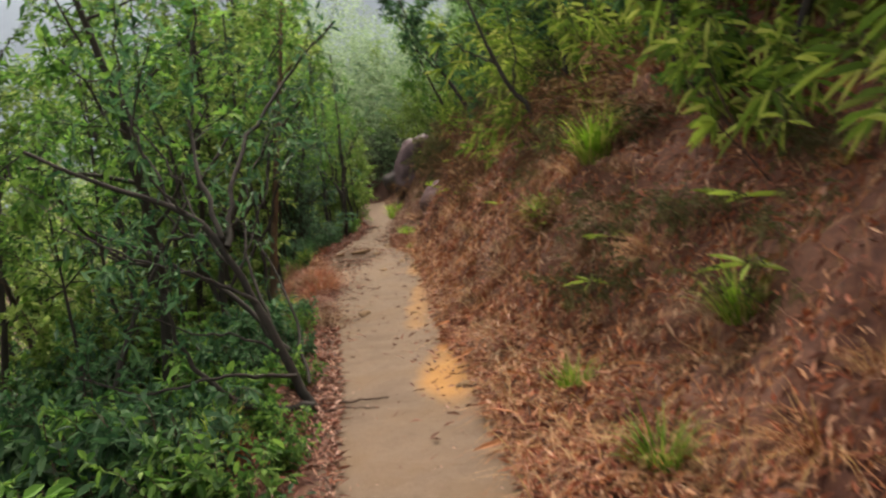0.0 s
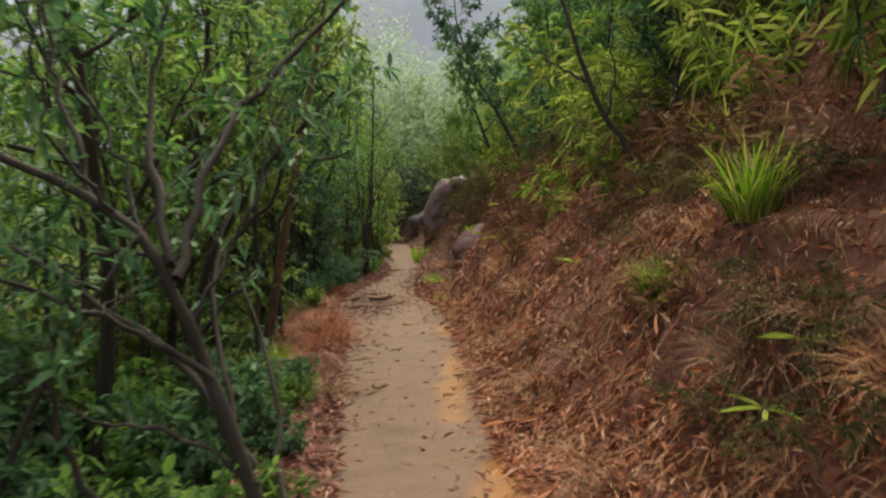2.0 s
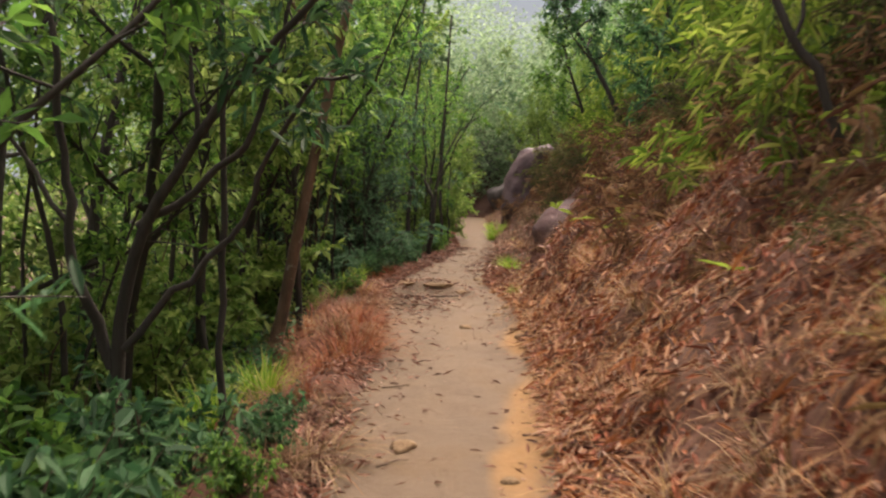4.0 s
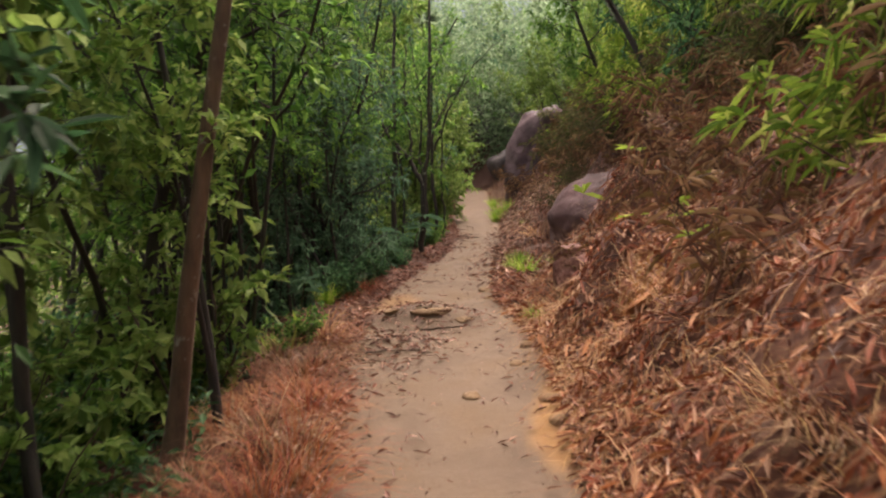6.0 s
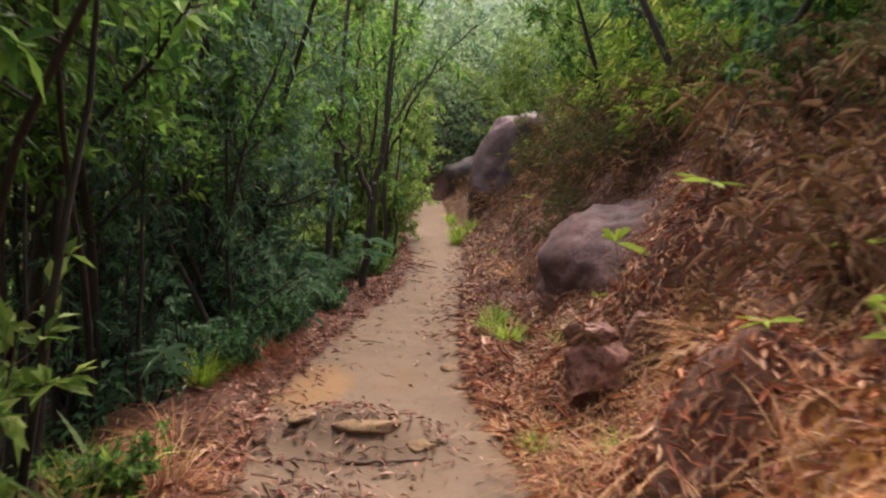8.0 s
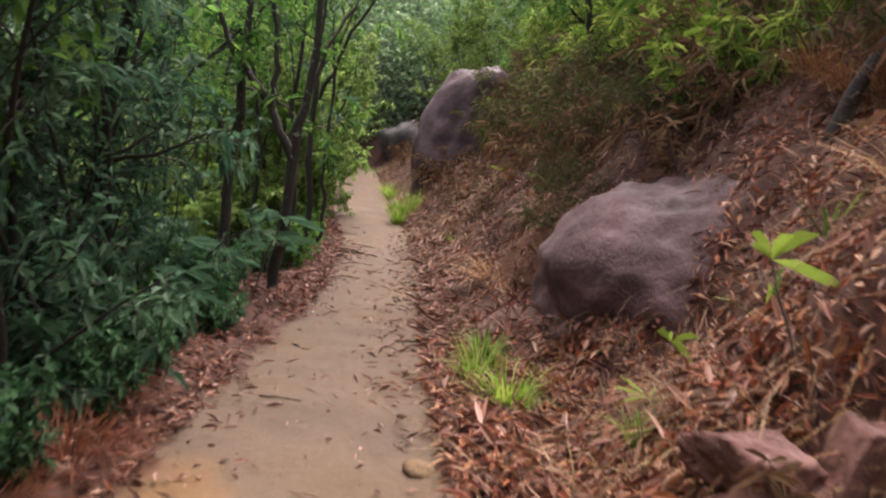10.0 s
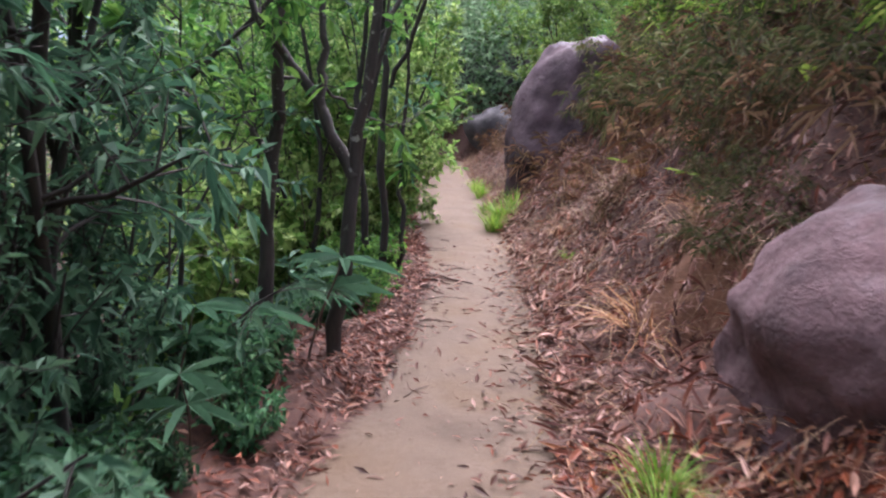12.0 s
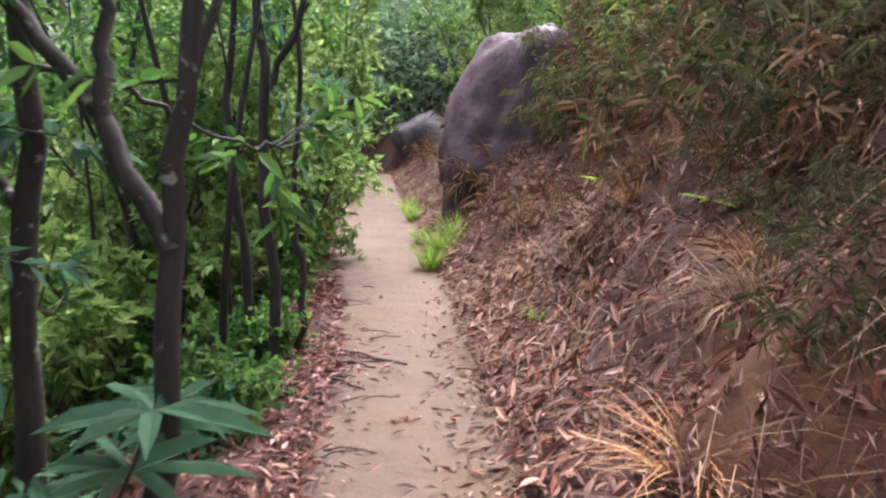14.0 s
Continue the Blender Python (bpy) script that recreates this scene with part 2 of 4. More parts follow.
def smooth_line(pts, n, rng=None, wob=0.0):
    """n points along a rounded line through pts, with a little crookedness."""
    pts = np.asarray(pts, float)
    t = np.linspace(0, len(pts) - 1, n)
    out = np.stack([np.interp(t, np.arange(len(pts)), pts[:, i]) for i in range(3)], -1)
    for _ in range(2):
        out[1:-1] = (out[:-2] + 2 * out[1:-1] + out[2:]) / 4
    if rng is not None and n > 2:
        out[1:-1] += rng.normal(0, wob, (n - 2, 3))
    return out


def leaf_blades(geo, p, d, length, width, rng, droop=0.25, fold=0.25, lite=False):
    """Leaves at p, pointing along d: two half blades each, folded at the midrib, with a drooping tip."""
    n = len(p)
    length, width = np.broadcast_to(length, n)[:, None], np.broadcast_to(width, n)[:, None]
    d = unit(d)
    s = unit(np.cross(d, unit(np.array([0, 0, 1.0]) + rng.normal(0, 0.45, (n, 3)))))
    u = np.cross(s, d)
    lift = u * fold * width * 0.5
    drop = np.array([0, 0, -1.0]) * droop * length
    if lite:
        c = p + d * length * 0.45 + drop * 0.2
        v = np.stack([p, c + s * width * 0.5 + lift, p + d * length + drop, c - s * width * 0.5 + lift], 1)
        geo.add(v, np.arange(n)[:, None] * 4 + [[0, 1, 2, 3]])
        return
    a = p + d * length * 0.3 + drop * 0.1
    b = p + d * length * 0.68 + drop * 0.45
    t = p + d * length + drop
    v = np.stack([p, a + s * width * 0.46 + lift, b + s * width * 0.4 + lift, t, b - s * width * 0.4 + lift, a - s * width * 0.46 + lift], 1)
    k = np.arange(n)[:, None] * 6
    f = np.concatenate([k + [[0, 1, 2, 3]], k + [[0, 3, 4, 5]]])
    geo.add(v, f)


def grass_blades(geo, p, d, length, width, bend, rng):
    """Long blades: three tapering quads that arch over."""
    n = len(p)
    length, width, bend = (np.broadcast_to(x, n)[:, None] for x in (length, width, bend))
    flat = d * [1, 1, 0]
    s = unit(np.cross(flat + 1e-6, [0, 0, 1.0]))
    rows = []
    for q, w in ((0, 0.8), (0.35, 1.0), (0.7, 0.7), (1.0, 0.08)):
        c = p + d * length * q + (unit(flat) * 0.6 - np.array([0, 0, 1.0])) * bend * length * q * q
        rows += [c - s * width * w / 2, c + s * width * w / 2]
    v = np.stack(rows, 1)
    k = np.arange(n)[:, None] * 8
    f = np.concatenate([k + [[i, i + 1, i + 3, i + 2]] for i in (0, 2, 4)])
    geo.add(v, f)


def lattice(i, j, seed):
    h = (i * 374761393 + j * 668265263 + seed * 974634777) & 0x7FFFFFFF
    h = ((h ^ (h >> 13)) * 1274126177) & 0x7FFFFFFF
    return ((h ^ (h >> 16)) & 0xFFFF) / 65535.0


def vnoise(x, y, seed=0):
    """Smooth value noise, -1 to 1."""
    x, y = np.asarray(x, float), np.asarray(y, float)
    i, j = np.floor(x).astype(np.int64), np.floor(y).astype(np.int64)
    fx, fy = x - i, y - j
    fx, fy = fx * fx * (3 - 2 * fx), fy * fy * (3 - 2 * fy)
    a = lattice(i, j, seed) * (1 - fx) + lattice(i + 1, j, seed) * fx
    b = lattice(i, j + 1, seed) * (1 - fx) + lattice(i + 1, j + 1, seed) * fx
    return 2 * (a * (1 - fy) + b * fy) - 1


# ---- the lie of the land ----
LEFT_Y = [-60, -4, 0, 4, 5.5, 7.3, 8.4, 10, 11.5, 13, 14.5, 16, 17.5, 19, 20.8, 22.5, 24, 26, 28, 31.5, 33, 34.5, 36, 39, 60]
LEFT_X = [1, 0.6, 0.15, -0.32, -0.53, -0.85, -1.05, -1.28, -1.55, -1.85, -2.18, -2.2, -2.1, -2.04, -2.17, -2.46, -2.75, -3.0, -3.28, -3.8, -4.0, -4.6, -7, -13, -40]
RIGHT_Y = [-60, -4, 0, 3.6, 5.4, 6.5, 7.5, 9.7, 11.4, 12.4, 13.5, 15, 16.2, 18, 19.6, 20.9, 22.7, 24.4, 26, 29.4, 32, 34.6, 35.4, 37, 40, 60]
RIGHT_X = [2, 1.6, 1.05, 0.6, 0.42, 0.2, 0.1, -0.1, -0.28, -0.38, -0.56, -0.98, -1.14, -1.27, -1.33, -1.42, -1.58, -1.85, -1.98, -2.42, -2.76, -3.05, -3.7, -6.5, -13, -40]


# low humps of soil and leaves at the side of the path
MOUNDS = [(-1.55, 14.1, 0.5, 0.26, 0.17), (-1.75, 13.2, 0.4, 0.25, 0.07), (-1.35, 9.6, 0.2, 0.6, 0.06), (-0.75, 16.0, 0.25, 0.5, 0.08), (-2.2, 20.3, 0.35, 0.5, 0.05), (0.06, 12.95, 0.34, 0.55, 0.5), (0.25, 14.92, 0.6, 0.45, 0.36), (0.25, 11.6, 0.3, 0.6, 0.2)]


def left_edge(y):
    return np.interp(y, LEFT_Y, LEFT_X)


def right_edge(y):
    return np.interp(y, RIGHT_Y, RIGHT_X)


def height(x, y):
    """The ground's height: a level path, a bank that climbs on one side and falls away on the other."""
    x, y = np.asarray(x, float), np.asarray(y, float)
    wob = 0.07 * vnoise(x * 0.7, y * 1.6, 3) + 0.04 * vnoise(x * 2, y * 4.5, 4)
    apron = np.interp(y, [0, 4.5, 6.5, 8.5, 13, 14, 15.2, 16.2, 18, 19, 20], [0.75, 0.65, 0.25, 0, 0, 0.32, 0.4, 0.62, 0.6, 0.15, 0])
    dr = (x - right_edge(y)) * np.interp(y, [33.5, 36], [1, 0.42]) + wob
    dl = left_edge(y) - x + wob
    up = np.interp(dr - apron, [0, 0.12, 0.35, 0.7, 0.86, 1.2, 1.55, 3, 5, 8, 20, 60, 300], [0, 0.04, 0.15, 0.48, 0.72, 1.1, 1.45, 2.7, 4.3, 5.8, 9, 14, 14])
    up = up + np.clip(np.minimum(dr, apron), 0, None) * 0.12
    down = np.interp(dl, [0, 0.2, 0.5, 0.8, 1.3, 3, 10, 40, 300], [0, 0.05, 0.03, -0.12, -0.5, -0.85, -2.6, -7, -7])
    rough = np.clip(np.maximum(dr, dl) / 0.5, 0, 1)
    bank = np.clip((dr - apron - 0.5) / 0.8, 0, 1)
    lumps = bank * (0.2 * vnoise(x * 0.75, y * 0.75, 41) + 0.12 * vnoise(x * 1.3 + 9, y * 1.3, 42)) + 0.1 * vnoise(x * 1.7, y * 1.7, 5) + 0.08 * vnoise(x * 4.3, y * 4.3, 6) + 0.04 * vnoise(x * 11, y * 11, 7)
    tread = 0.012 * vnoise(x * 2.5, y * 2.5, 8) + 0.006 * vnoise(x * 9, y * 9, 9)
    for cx, cy, rx, ry, h in MOUNDS:
        tread = tread + h * np.exp(-(((x - cx) / rx) ** 2) - ((y - cy) / ry) ** 2)
    return np.where(dr > 0, up, np.where(dl > 0, down, 0)) + lumps * rough + tread


def stretched(near, step, far, grow=1.25):
    a = list(np.arange(0, near, step))
    g = step
    while a[-1] < far:
        g *= grow
        a.append(a[-1] + g)
    return a


def build_ground():
    ux = np.array([-v for v in reversed(stretched(3.2, 0.055, 1500)[1:])] + stretched(3.2, 0.055, 1500))
    ys = np.array([1 - v for v in reversed(stretched(1, 0.2, 1500)[1:])] + list(1 + np.array(stretched(34, 0.07, 1500))))
    mid = (left_edge(ys) + right_edge(ys)) / 2
    mid = np.where(ys > 33.5, np.interp(33.5, ys, mid), mid)
    mid = np.where(ys < -4, np.interp(-4, ys, mid), mid)
    x = ux[None, :] + mid[:, None]
    y = np.broadcast_to(ys[:, None], x.shape)
    z = height(x, y)
    g = Geo()
    r, c = x.shape
    k = np.arange(r - 1)[:, None] * c + np.arange(c - 1)[None]
    g.add(np.stack([x, y, z], -1), np.stack([k, k + 1, k + c + 1, k + c], -1))
    me = g.mesh("ground", SOIL, True)
    wob = 0.1 * vnoise(x * 1.3, y * 2.0, 11) + 0.06 * vnoise(x * 5, y * 5, 12)
    inside = np.minimum(right_edge(y) - x, x - left_edge(y) - np.interp(y, [13, 16], [0.0, 0.1])) + wob
    for cx, cy, rx, ry, h in MOUNDS:
        inside = inside - 2.2 * h * np.exp(-(((x - cx) / rx) ** 2) - ((y - cy) / ry) ** 2)
    at = me.attributes.new("trodden", "FLOAT", "POINT")
    at.data.foreach_set("value", np.clip(0.66 + inside * 2.6, 0, 1).astype(np.float32).ravel())
    och = np.zeros(x.shape)
    for cx, cy, rx, ry, s in OCHRE:
        q = ((x - cx) / rx) ** 2 + ((y - cy) / ry) ** 2 + 0.5 * vnoise(x * 4, y * 4, 13)
        och = np.maximum(och, s * np.clip(1.5 - q * 1.2, 0, 1))
    at = me.attributes.new("ochre", "FLOAT", "POINT")
    at.data.foreach_set("value", och.astype(np.float32).ravel())
    tagged(new("ground", me), "reddish forest soil with a trodden sandy footpath", "ground", kind="structure")


OCHRE = [(0.35, 5.9, 0.3, 0.9, 0.9), (-0.1, 8.9, 0.16, 1.6, 0.5), (-0.25, 11.6, 0.2, 0.9, 0.6), (0.3, 12.3, 0.32, 0.45, 0.9), (0.15, 14.3, 0.3, 0.3, 0.7), (-2.0, 14.9, 0.25, 0.6, 0.35), (-0.45, 18.9, 0.35, 0.5, 0.15)]
build_ground()

# the hill beyond the trees, its mist put into the pale grey-blue colour
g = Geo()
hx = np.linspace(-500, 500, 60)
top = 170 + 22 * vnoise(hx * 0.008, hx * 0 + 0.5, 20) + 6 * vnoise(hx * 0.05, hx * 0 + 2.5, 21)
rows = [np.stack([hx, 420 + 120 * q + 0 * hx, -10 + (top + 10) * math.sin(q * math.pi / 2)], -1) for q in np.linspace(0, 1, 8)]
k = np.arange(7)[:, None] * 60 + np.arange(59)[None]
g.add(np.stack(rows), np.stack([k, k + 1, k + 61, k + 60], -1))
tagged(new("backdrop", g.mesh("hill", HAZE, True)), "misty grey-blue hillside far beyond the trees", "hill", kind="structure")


# ---- rocks ----
def rock(name, centre, size, seed, material, label, turn=0.0, lumps=0.22, cuts=6, group="", sub=5, boxy=0.0, tip=0.0):
    """A weathered rock: a ball cut by random planes, then roughened."""
    rng = np.random.default_rng(seed)
    bm = bmesh.new()
    bmesh.ops.create_icosphere(bm, subdivisions=sub, radius=1.0)
    planes = [(unit(rng.normal(0, 1, 3)), rng.uniform(0.55, 0.88)) for _ in range(cuts)]
    for v in bm.verts:
        p = np.array(v.co)
        p = p / np.abs(p).max() ** boxy
        for n, q in planes:
            over = p @ n - q
            if over > 0:
                p = p - n * over * (1.0 if boxy else 0.85)
        a = noise.noise(Vector(p * 1.6) + Vector((seed, 0, 0))) * lumps + noise.noise(Vector(p * 4.5) + Vector((seed, 7, 0))) * lumps * 0.4 + noise.noise(Vector(p * 12) + Vector((0, seed, 0))) * lumps * 0.12
        v.co = Vector(p) * (1 + a)
    bmesh.ops.scale(bm, vec=size, verts=bm.verts)
    me = bpy.data.meshes.new(name)
    bm.to_mesh(me)
    bm.free()
    me.polygons.foreach_set("use_smooth", [True] * len(me.polygons))
    me.materials.append(material)
    ob = new(name, me)
    ob.matrix_world = pose(*centre, 0, tip, turn)
    return tagged(ob, label, "rock", group)


rock("boulder", (-0.74, 25.4, 0.86), (0.93, 1.05, 1.5), 14, ROCK_B, "large domed purple-grey boulder with a pale lichen cap beside the path", 6, 0.22, 1, tip=9)
rock("boulder", (0.4, 17.5, 0.5), (0.9, 0.95, 0.68), 9, ROCK, "smooth dark purple-brown boulder bedded in the leafy bank", 24, 0.18, 4, boxy=0.18, tip=-26)
for i, (x, y, z, sx, sy, sz, a) in enumerate([(-0.25, 14.6, 0.31, 0.16, 0.22, 0.25, 8), (0.04, 14.64, 0.42, 0.19, 0.22, 0.29, -10), (-0.24, 14.74, 0.54, 0.14, 0.18, 0.1, 20), (0.36, 14.66, 0.52, 0.17, 0.22, 0.2, 6), (0.24, 14.42, 0.14, 0.24, 0.2, 0.19, -14), (0.58, 14.5, 0.34, 0.2, 0.22, 0.22, 12), (0.7, 14.8, 0.72, 0.2, 0.2, 0.18, 35), (-0.06, 14.4, 0.04, 0.14, 0.16, 0.13, 30)]):
    rock("rock", (x + 0.03, y, z - 0.05), (sx, sy, sz), 21 + 2 * i, ROCK_RED, "cracked reddish-brown rock in the bank beside the path", a, 0.2, 7, "rocks in the bank", 5, 0.6)
rock("boulder", (-2.1, 35.6, 0.75), (0.95, 0.9, 0.75), 31, ROCK_FAR, "pale grey rounded rock where the path bends", 0, 0.15, 5, "", 4)
rock("boulder", (-3.4, 38.6, 2.0), (1.7, 1.2, 1.2), 33, ROCK_FAR, "dark grey boulder in the trees past the bend", 0, 0.15, 5, "", 4)
rock("boulder", (-1.5, 38.2, 2.4), (1.4, 1.2, 1.2), 35, ROCK_FAR, "dark grey boulder in the trees past the bend", 30, 0.15, 5, "", 4)


# ---- plants ----
def stem_line(rng, base, direction, length, n=7, crook=0.06, rise=0.0):
    """A crooked line that starts at base and bends towards the light."""
    p, d, out = np.array(base, float), unit(np.array(direction, float)), []
    step = length / (n - 1)
    for _ in range(n):
        out.append(p.copy())
        d = unit(d + rng.normal(0, crook, 3) * 2 + [0, 0, rise])
        p = p + d * step
    return np.array(out)


def twigs_and_leaves(rng, wood, crown, line, r, n_twig, twig_len, per_twig, leaf, start=0.3, lite=False):
    """Twigs off a limb, with leaves along them. leaf: length, width, droop, spread."""
    ll, lw, droop, spread = leaf
    seg = np.diff(line, axis=0)
    for i in range(n_twig):
        q = start + (1 - start) * (i + rng.uniform(0, 1)) / n_twig
        a = min(int(q * len(seg)), len(seg) - 1)
        p = line[a] + seg[a] * (q * len(seg) - a)
        d = unit(unit(seg[a]) * 0.6 + rng.normal(0, 0.7, 3))
        tl = twig_len * rng.uniform(0.6, 1.3)
        tw = stem_line(rng, p, d, tl, 4, 0.12, 0.05)
        tube(wood, tw, np.linspace(max(r * 0.4, 0.003), 0.0015, 4), 3)
        k = max(int(per_twig * rng.uniform(0.6, 1.4)), 1)
        f = rng.uniform(0.25, 1.0, k) * 2.999
        j = f.astype(int)
        pp = tw[j] + (tw[j + 1] - tw[j]) * (f - j)[:, None]
        dd = unit(np.diff(tw, axis=0))[j] * 0.5 + rng.normal(0, spread, (k, 3))
        leaf_blades(crown, pp, dd, ll * rng.uniform(0.6, 1.25, k), lw * rng.uniform(0.7, 1.2, k), rng, droop, 0.25, lite)


def make_tree(seed, tall, r0, lean, n_limb, limb_len, n_twig, per_twig, leaf, bark, foliage, low=0.3, twig_len=0.35, crook=0.05, stems=1, name="tree", rise=0.12, lite=True):
    """A tree or many-stemmed bush: trunk, limbs with their twigs, and a crown of single leaves."""
    rng = np.random.default_rng(seed)
    thing = new(name)
    crown, twigs = Geo(), Geo()
    for s in range(stems):
        a0 = rng.uniform(0, 6.28)
        off = np.array([math.cos(a0), math.sin(a0), 0]) * (0.0 if stems == 1 else rng.uniform(0.03, 0.3))
        tilt = np.array([lean[0], lean[1], 1.0]) + (0 if stems == 1 else 1) * rng.normal(0, 0.22, 3) * [1, 1, 0]
        h = tall * (1 if s == 0 else rng.uniform(0.6, 1.0))
        line = stem_line(rng, off + [0, 0, -0.15], tilt, h, 10, crook, 0.03)
        w = Geo()
        rad = r0 * (1 if s == 0 else rng.uniform(0.55, 0.95)) * np.linspace(1.1, 0.18, 10) ** 0.9
        rad[0] *= 1.35
        tube(w, line, rad, 7)
        child("trunk", w.mesh("trunk", bark, True), thing)
        for i in range(n_limb):
            q = low + (0.97 - low) * (i + rng.uniform(0.1, 0.9)) / n_limb
            a = int(q * 9)
            ang = a0 + i * 2.4 + rng.normal(0, 0.4)
            d = np.array([math.cos(ang), math.sin(ang), rng.uniform(0.1, 0.8)])
            ln = limb_len * (1.15 - 0.6 * q) * rng.uniform(0.7, 1.2)
            lw = Geo()
            limb = stem_line(rng, line[a] + (line[min(a + 1, 9)] - line[a]) * (q * 9 - a), d, ln, 6, 0.09, rise)
            rl = max(rad[a] * 0.5, 0.006)
            tube(lw, limb, np.linspace(rl, rl * 0.25, 6), 5)
            twigs_and_leaves(rng, twigs, crown, limb, rl, n_twig, twig_len, per_twig, leaf, 0.2, lite)
            child("limb", lw.mesh("limb", bark, True), thing)
    tagged(child("twig", twigs.mesh("twig", bark), thing), kind="stuff")
    child("crown", crown.mesh("crown", foliage), thing)
    return thing


def make_bush(seed, tall, stems, n_twig, per_twig, leaf, foliage, bark=TWIG, splay=0.45, r=0.012, twig_len=0.22, name="bush", start=0.15, rise=0.03, lite=False):
    rng = np.random.default_rng(seed)
    thing = new(name)
    crown, twigs = Geo(), Geo()
    for s in range(stems):
        wood = Geo()
        a = s * 2.4 + rng.uniform(-0.4, 0.4)
        out = rng.uniform(0.1, 1.0) * splay
        line = stem_line(rng, (0.05 * math.cos(a), 0.05 * math.sin(a), -0.08), (math.cos(a) * out, math.sin(a) * out, 0.8), tall * rng.uniform(0.6, 1.1), 7, 0.07, rise)
        tube(wood, line, np.linspace(r, r * 0.25, 7), 5)
        twigs_and_leaves(rng, twigs, crown, line, r * 0.6, n_twig, twig_len, per_twig, leaf, start, lite)
        child("stem", wood.mesh("stem", bark, True), thing)
    tagged(child("twig", twigs.mesh("twig", bark), thing), kind="stuff")
    child("foliage", crown.mesh("foliage", foliage), thing)
    return thing


def make_tuft(seed, tall, blades, width, material, splay=0.5, bend=0.5, name="grass_tuft", spread=0.08):
    rng = np.random.default_rng(seed)
    a = rng.uniform(0, 2 * np.pi, blades)
    q = rng.uniform(0, 1, blades) ** 0.6
    p = np.stack([np.cos(a) * q * spread, np.sin(a) * q * spread, np.full(blades, -0.03)], -1)
    az2 = a + rng.normal(0, 0.5, blades)
    d = unit(np.stack([np.cos(az2) * q * splay, np.sin(az2) * q * splay, np.ones(blades)], -1))
    g = Geo()
    grass_blades(g, p, d, tall * rng.uniform(0.5, 1.15, blades), width * rng.uniform(0.6, 1.3, blades), bend * rng.uniform(0.4, 1.3, blades), rng)
    return new(name, g.mesh(name, material))


def place(x, y, turn, scale=1.0, dz=0.0, tilt=0.0):
    return pose(x, y, float(height(x, y)) + dz, tilt, 0, turn) @ Matrix.Scale(scale, 4)


def plant(protos, spots, rng, label, category, group, size=(0.8, 1.2), dz=0.0, tilt=0.0):
    """Stands copies of the prototypes at the spots (x, y); the prototypes themselves take the first places."""
    for i, s in enumerate(spots):
        p = protos[i % len(protos)]
        k = s[2] if len(s) > 2 else rng.uniform(*size)
        m = place(s[0], s[1], rng.uniform(0, 360), k, dz, rng.uniform(-tilt, tilt))
        if i < len(protos):
            p.matrix_basis = m
            tagged(p, label, category, group)
        else:
            c = copy_thing(p, m)
            c.matrix_basis = m
    for p in protos[len(spots):]:
        for o in (*p.children_recursive, p):
            bpy.data.objects.remove(o)


def spots_left(rng, n, y0, y1, d0, d1):
    y = rng.uniform(y0, y1, n)
    return [(float(left_edge(b)) - rng.uniform(d0, d1), b) for b in y]


def spots_right(rng, n, y0, y1, d0, d1):
    y = rng.uniform(y0, y1, n)
    return [(float(right_edge(b)) + rng.uniform(d0, d1), b) for b in y]


RNG = np.random.default_rng(5)

# -- trees and shrubs whose crooked limbs stand out against the leaves
def crooked(name, seed, base, lines, leaf, twigs_each, per_twig, bark, foliage, label, category, twig_len=0.38):
    """A plant with limbs along given lines: (points, radius, where its leaves begin)."""
    rng = np.random.default_rng(seed)
    o = np.array([base[0], base[1], float(height(*base))])
    thing = new(name)
    thing.matrix_basis = pose(*o)
    crown, twigs = Geo(), Geo()
    for i, (pts, r, start) in enumerate(lines):
        w = Geo()
        line = smooth_line(np.array(pts) - o, 18, rng, 0.012)
        rad = np.linspace(r, r * 0.35, 18) * rng.uniform(0.9, 1.12, 18)
        tube(w, line, rad, 8)
        twigs_and_leaves(rng, twigs, crown, line, r * 0.35, twigs_each, twig_len, per_twig, leaf, start)
        child("trunk" if i == 0 else "limb", w.mesh("limb", bark, True), thing)
    tagged(child("twig", twigs.mesh("twig", bark), thing), kind="stuff")
    child("crown", crown.mesh("crown", foliage), thing)
    return tagged(thing, label, category)


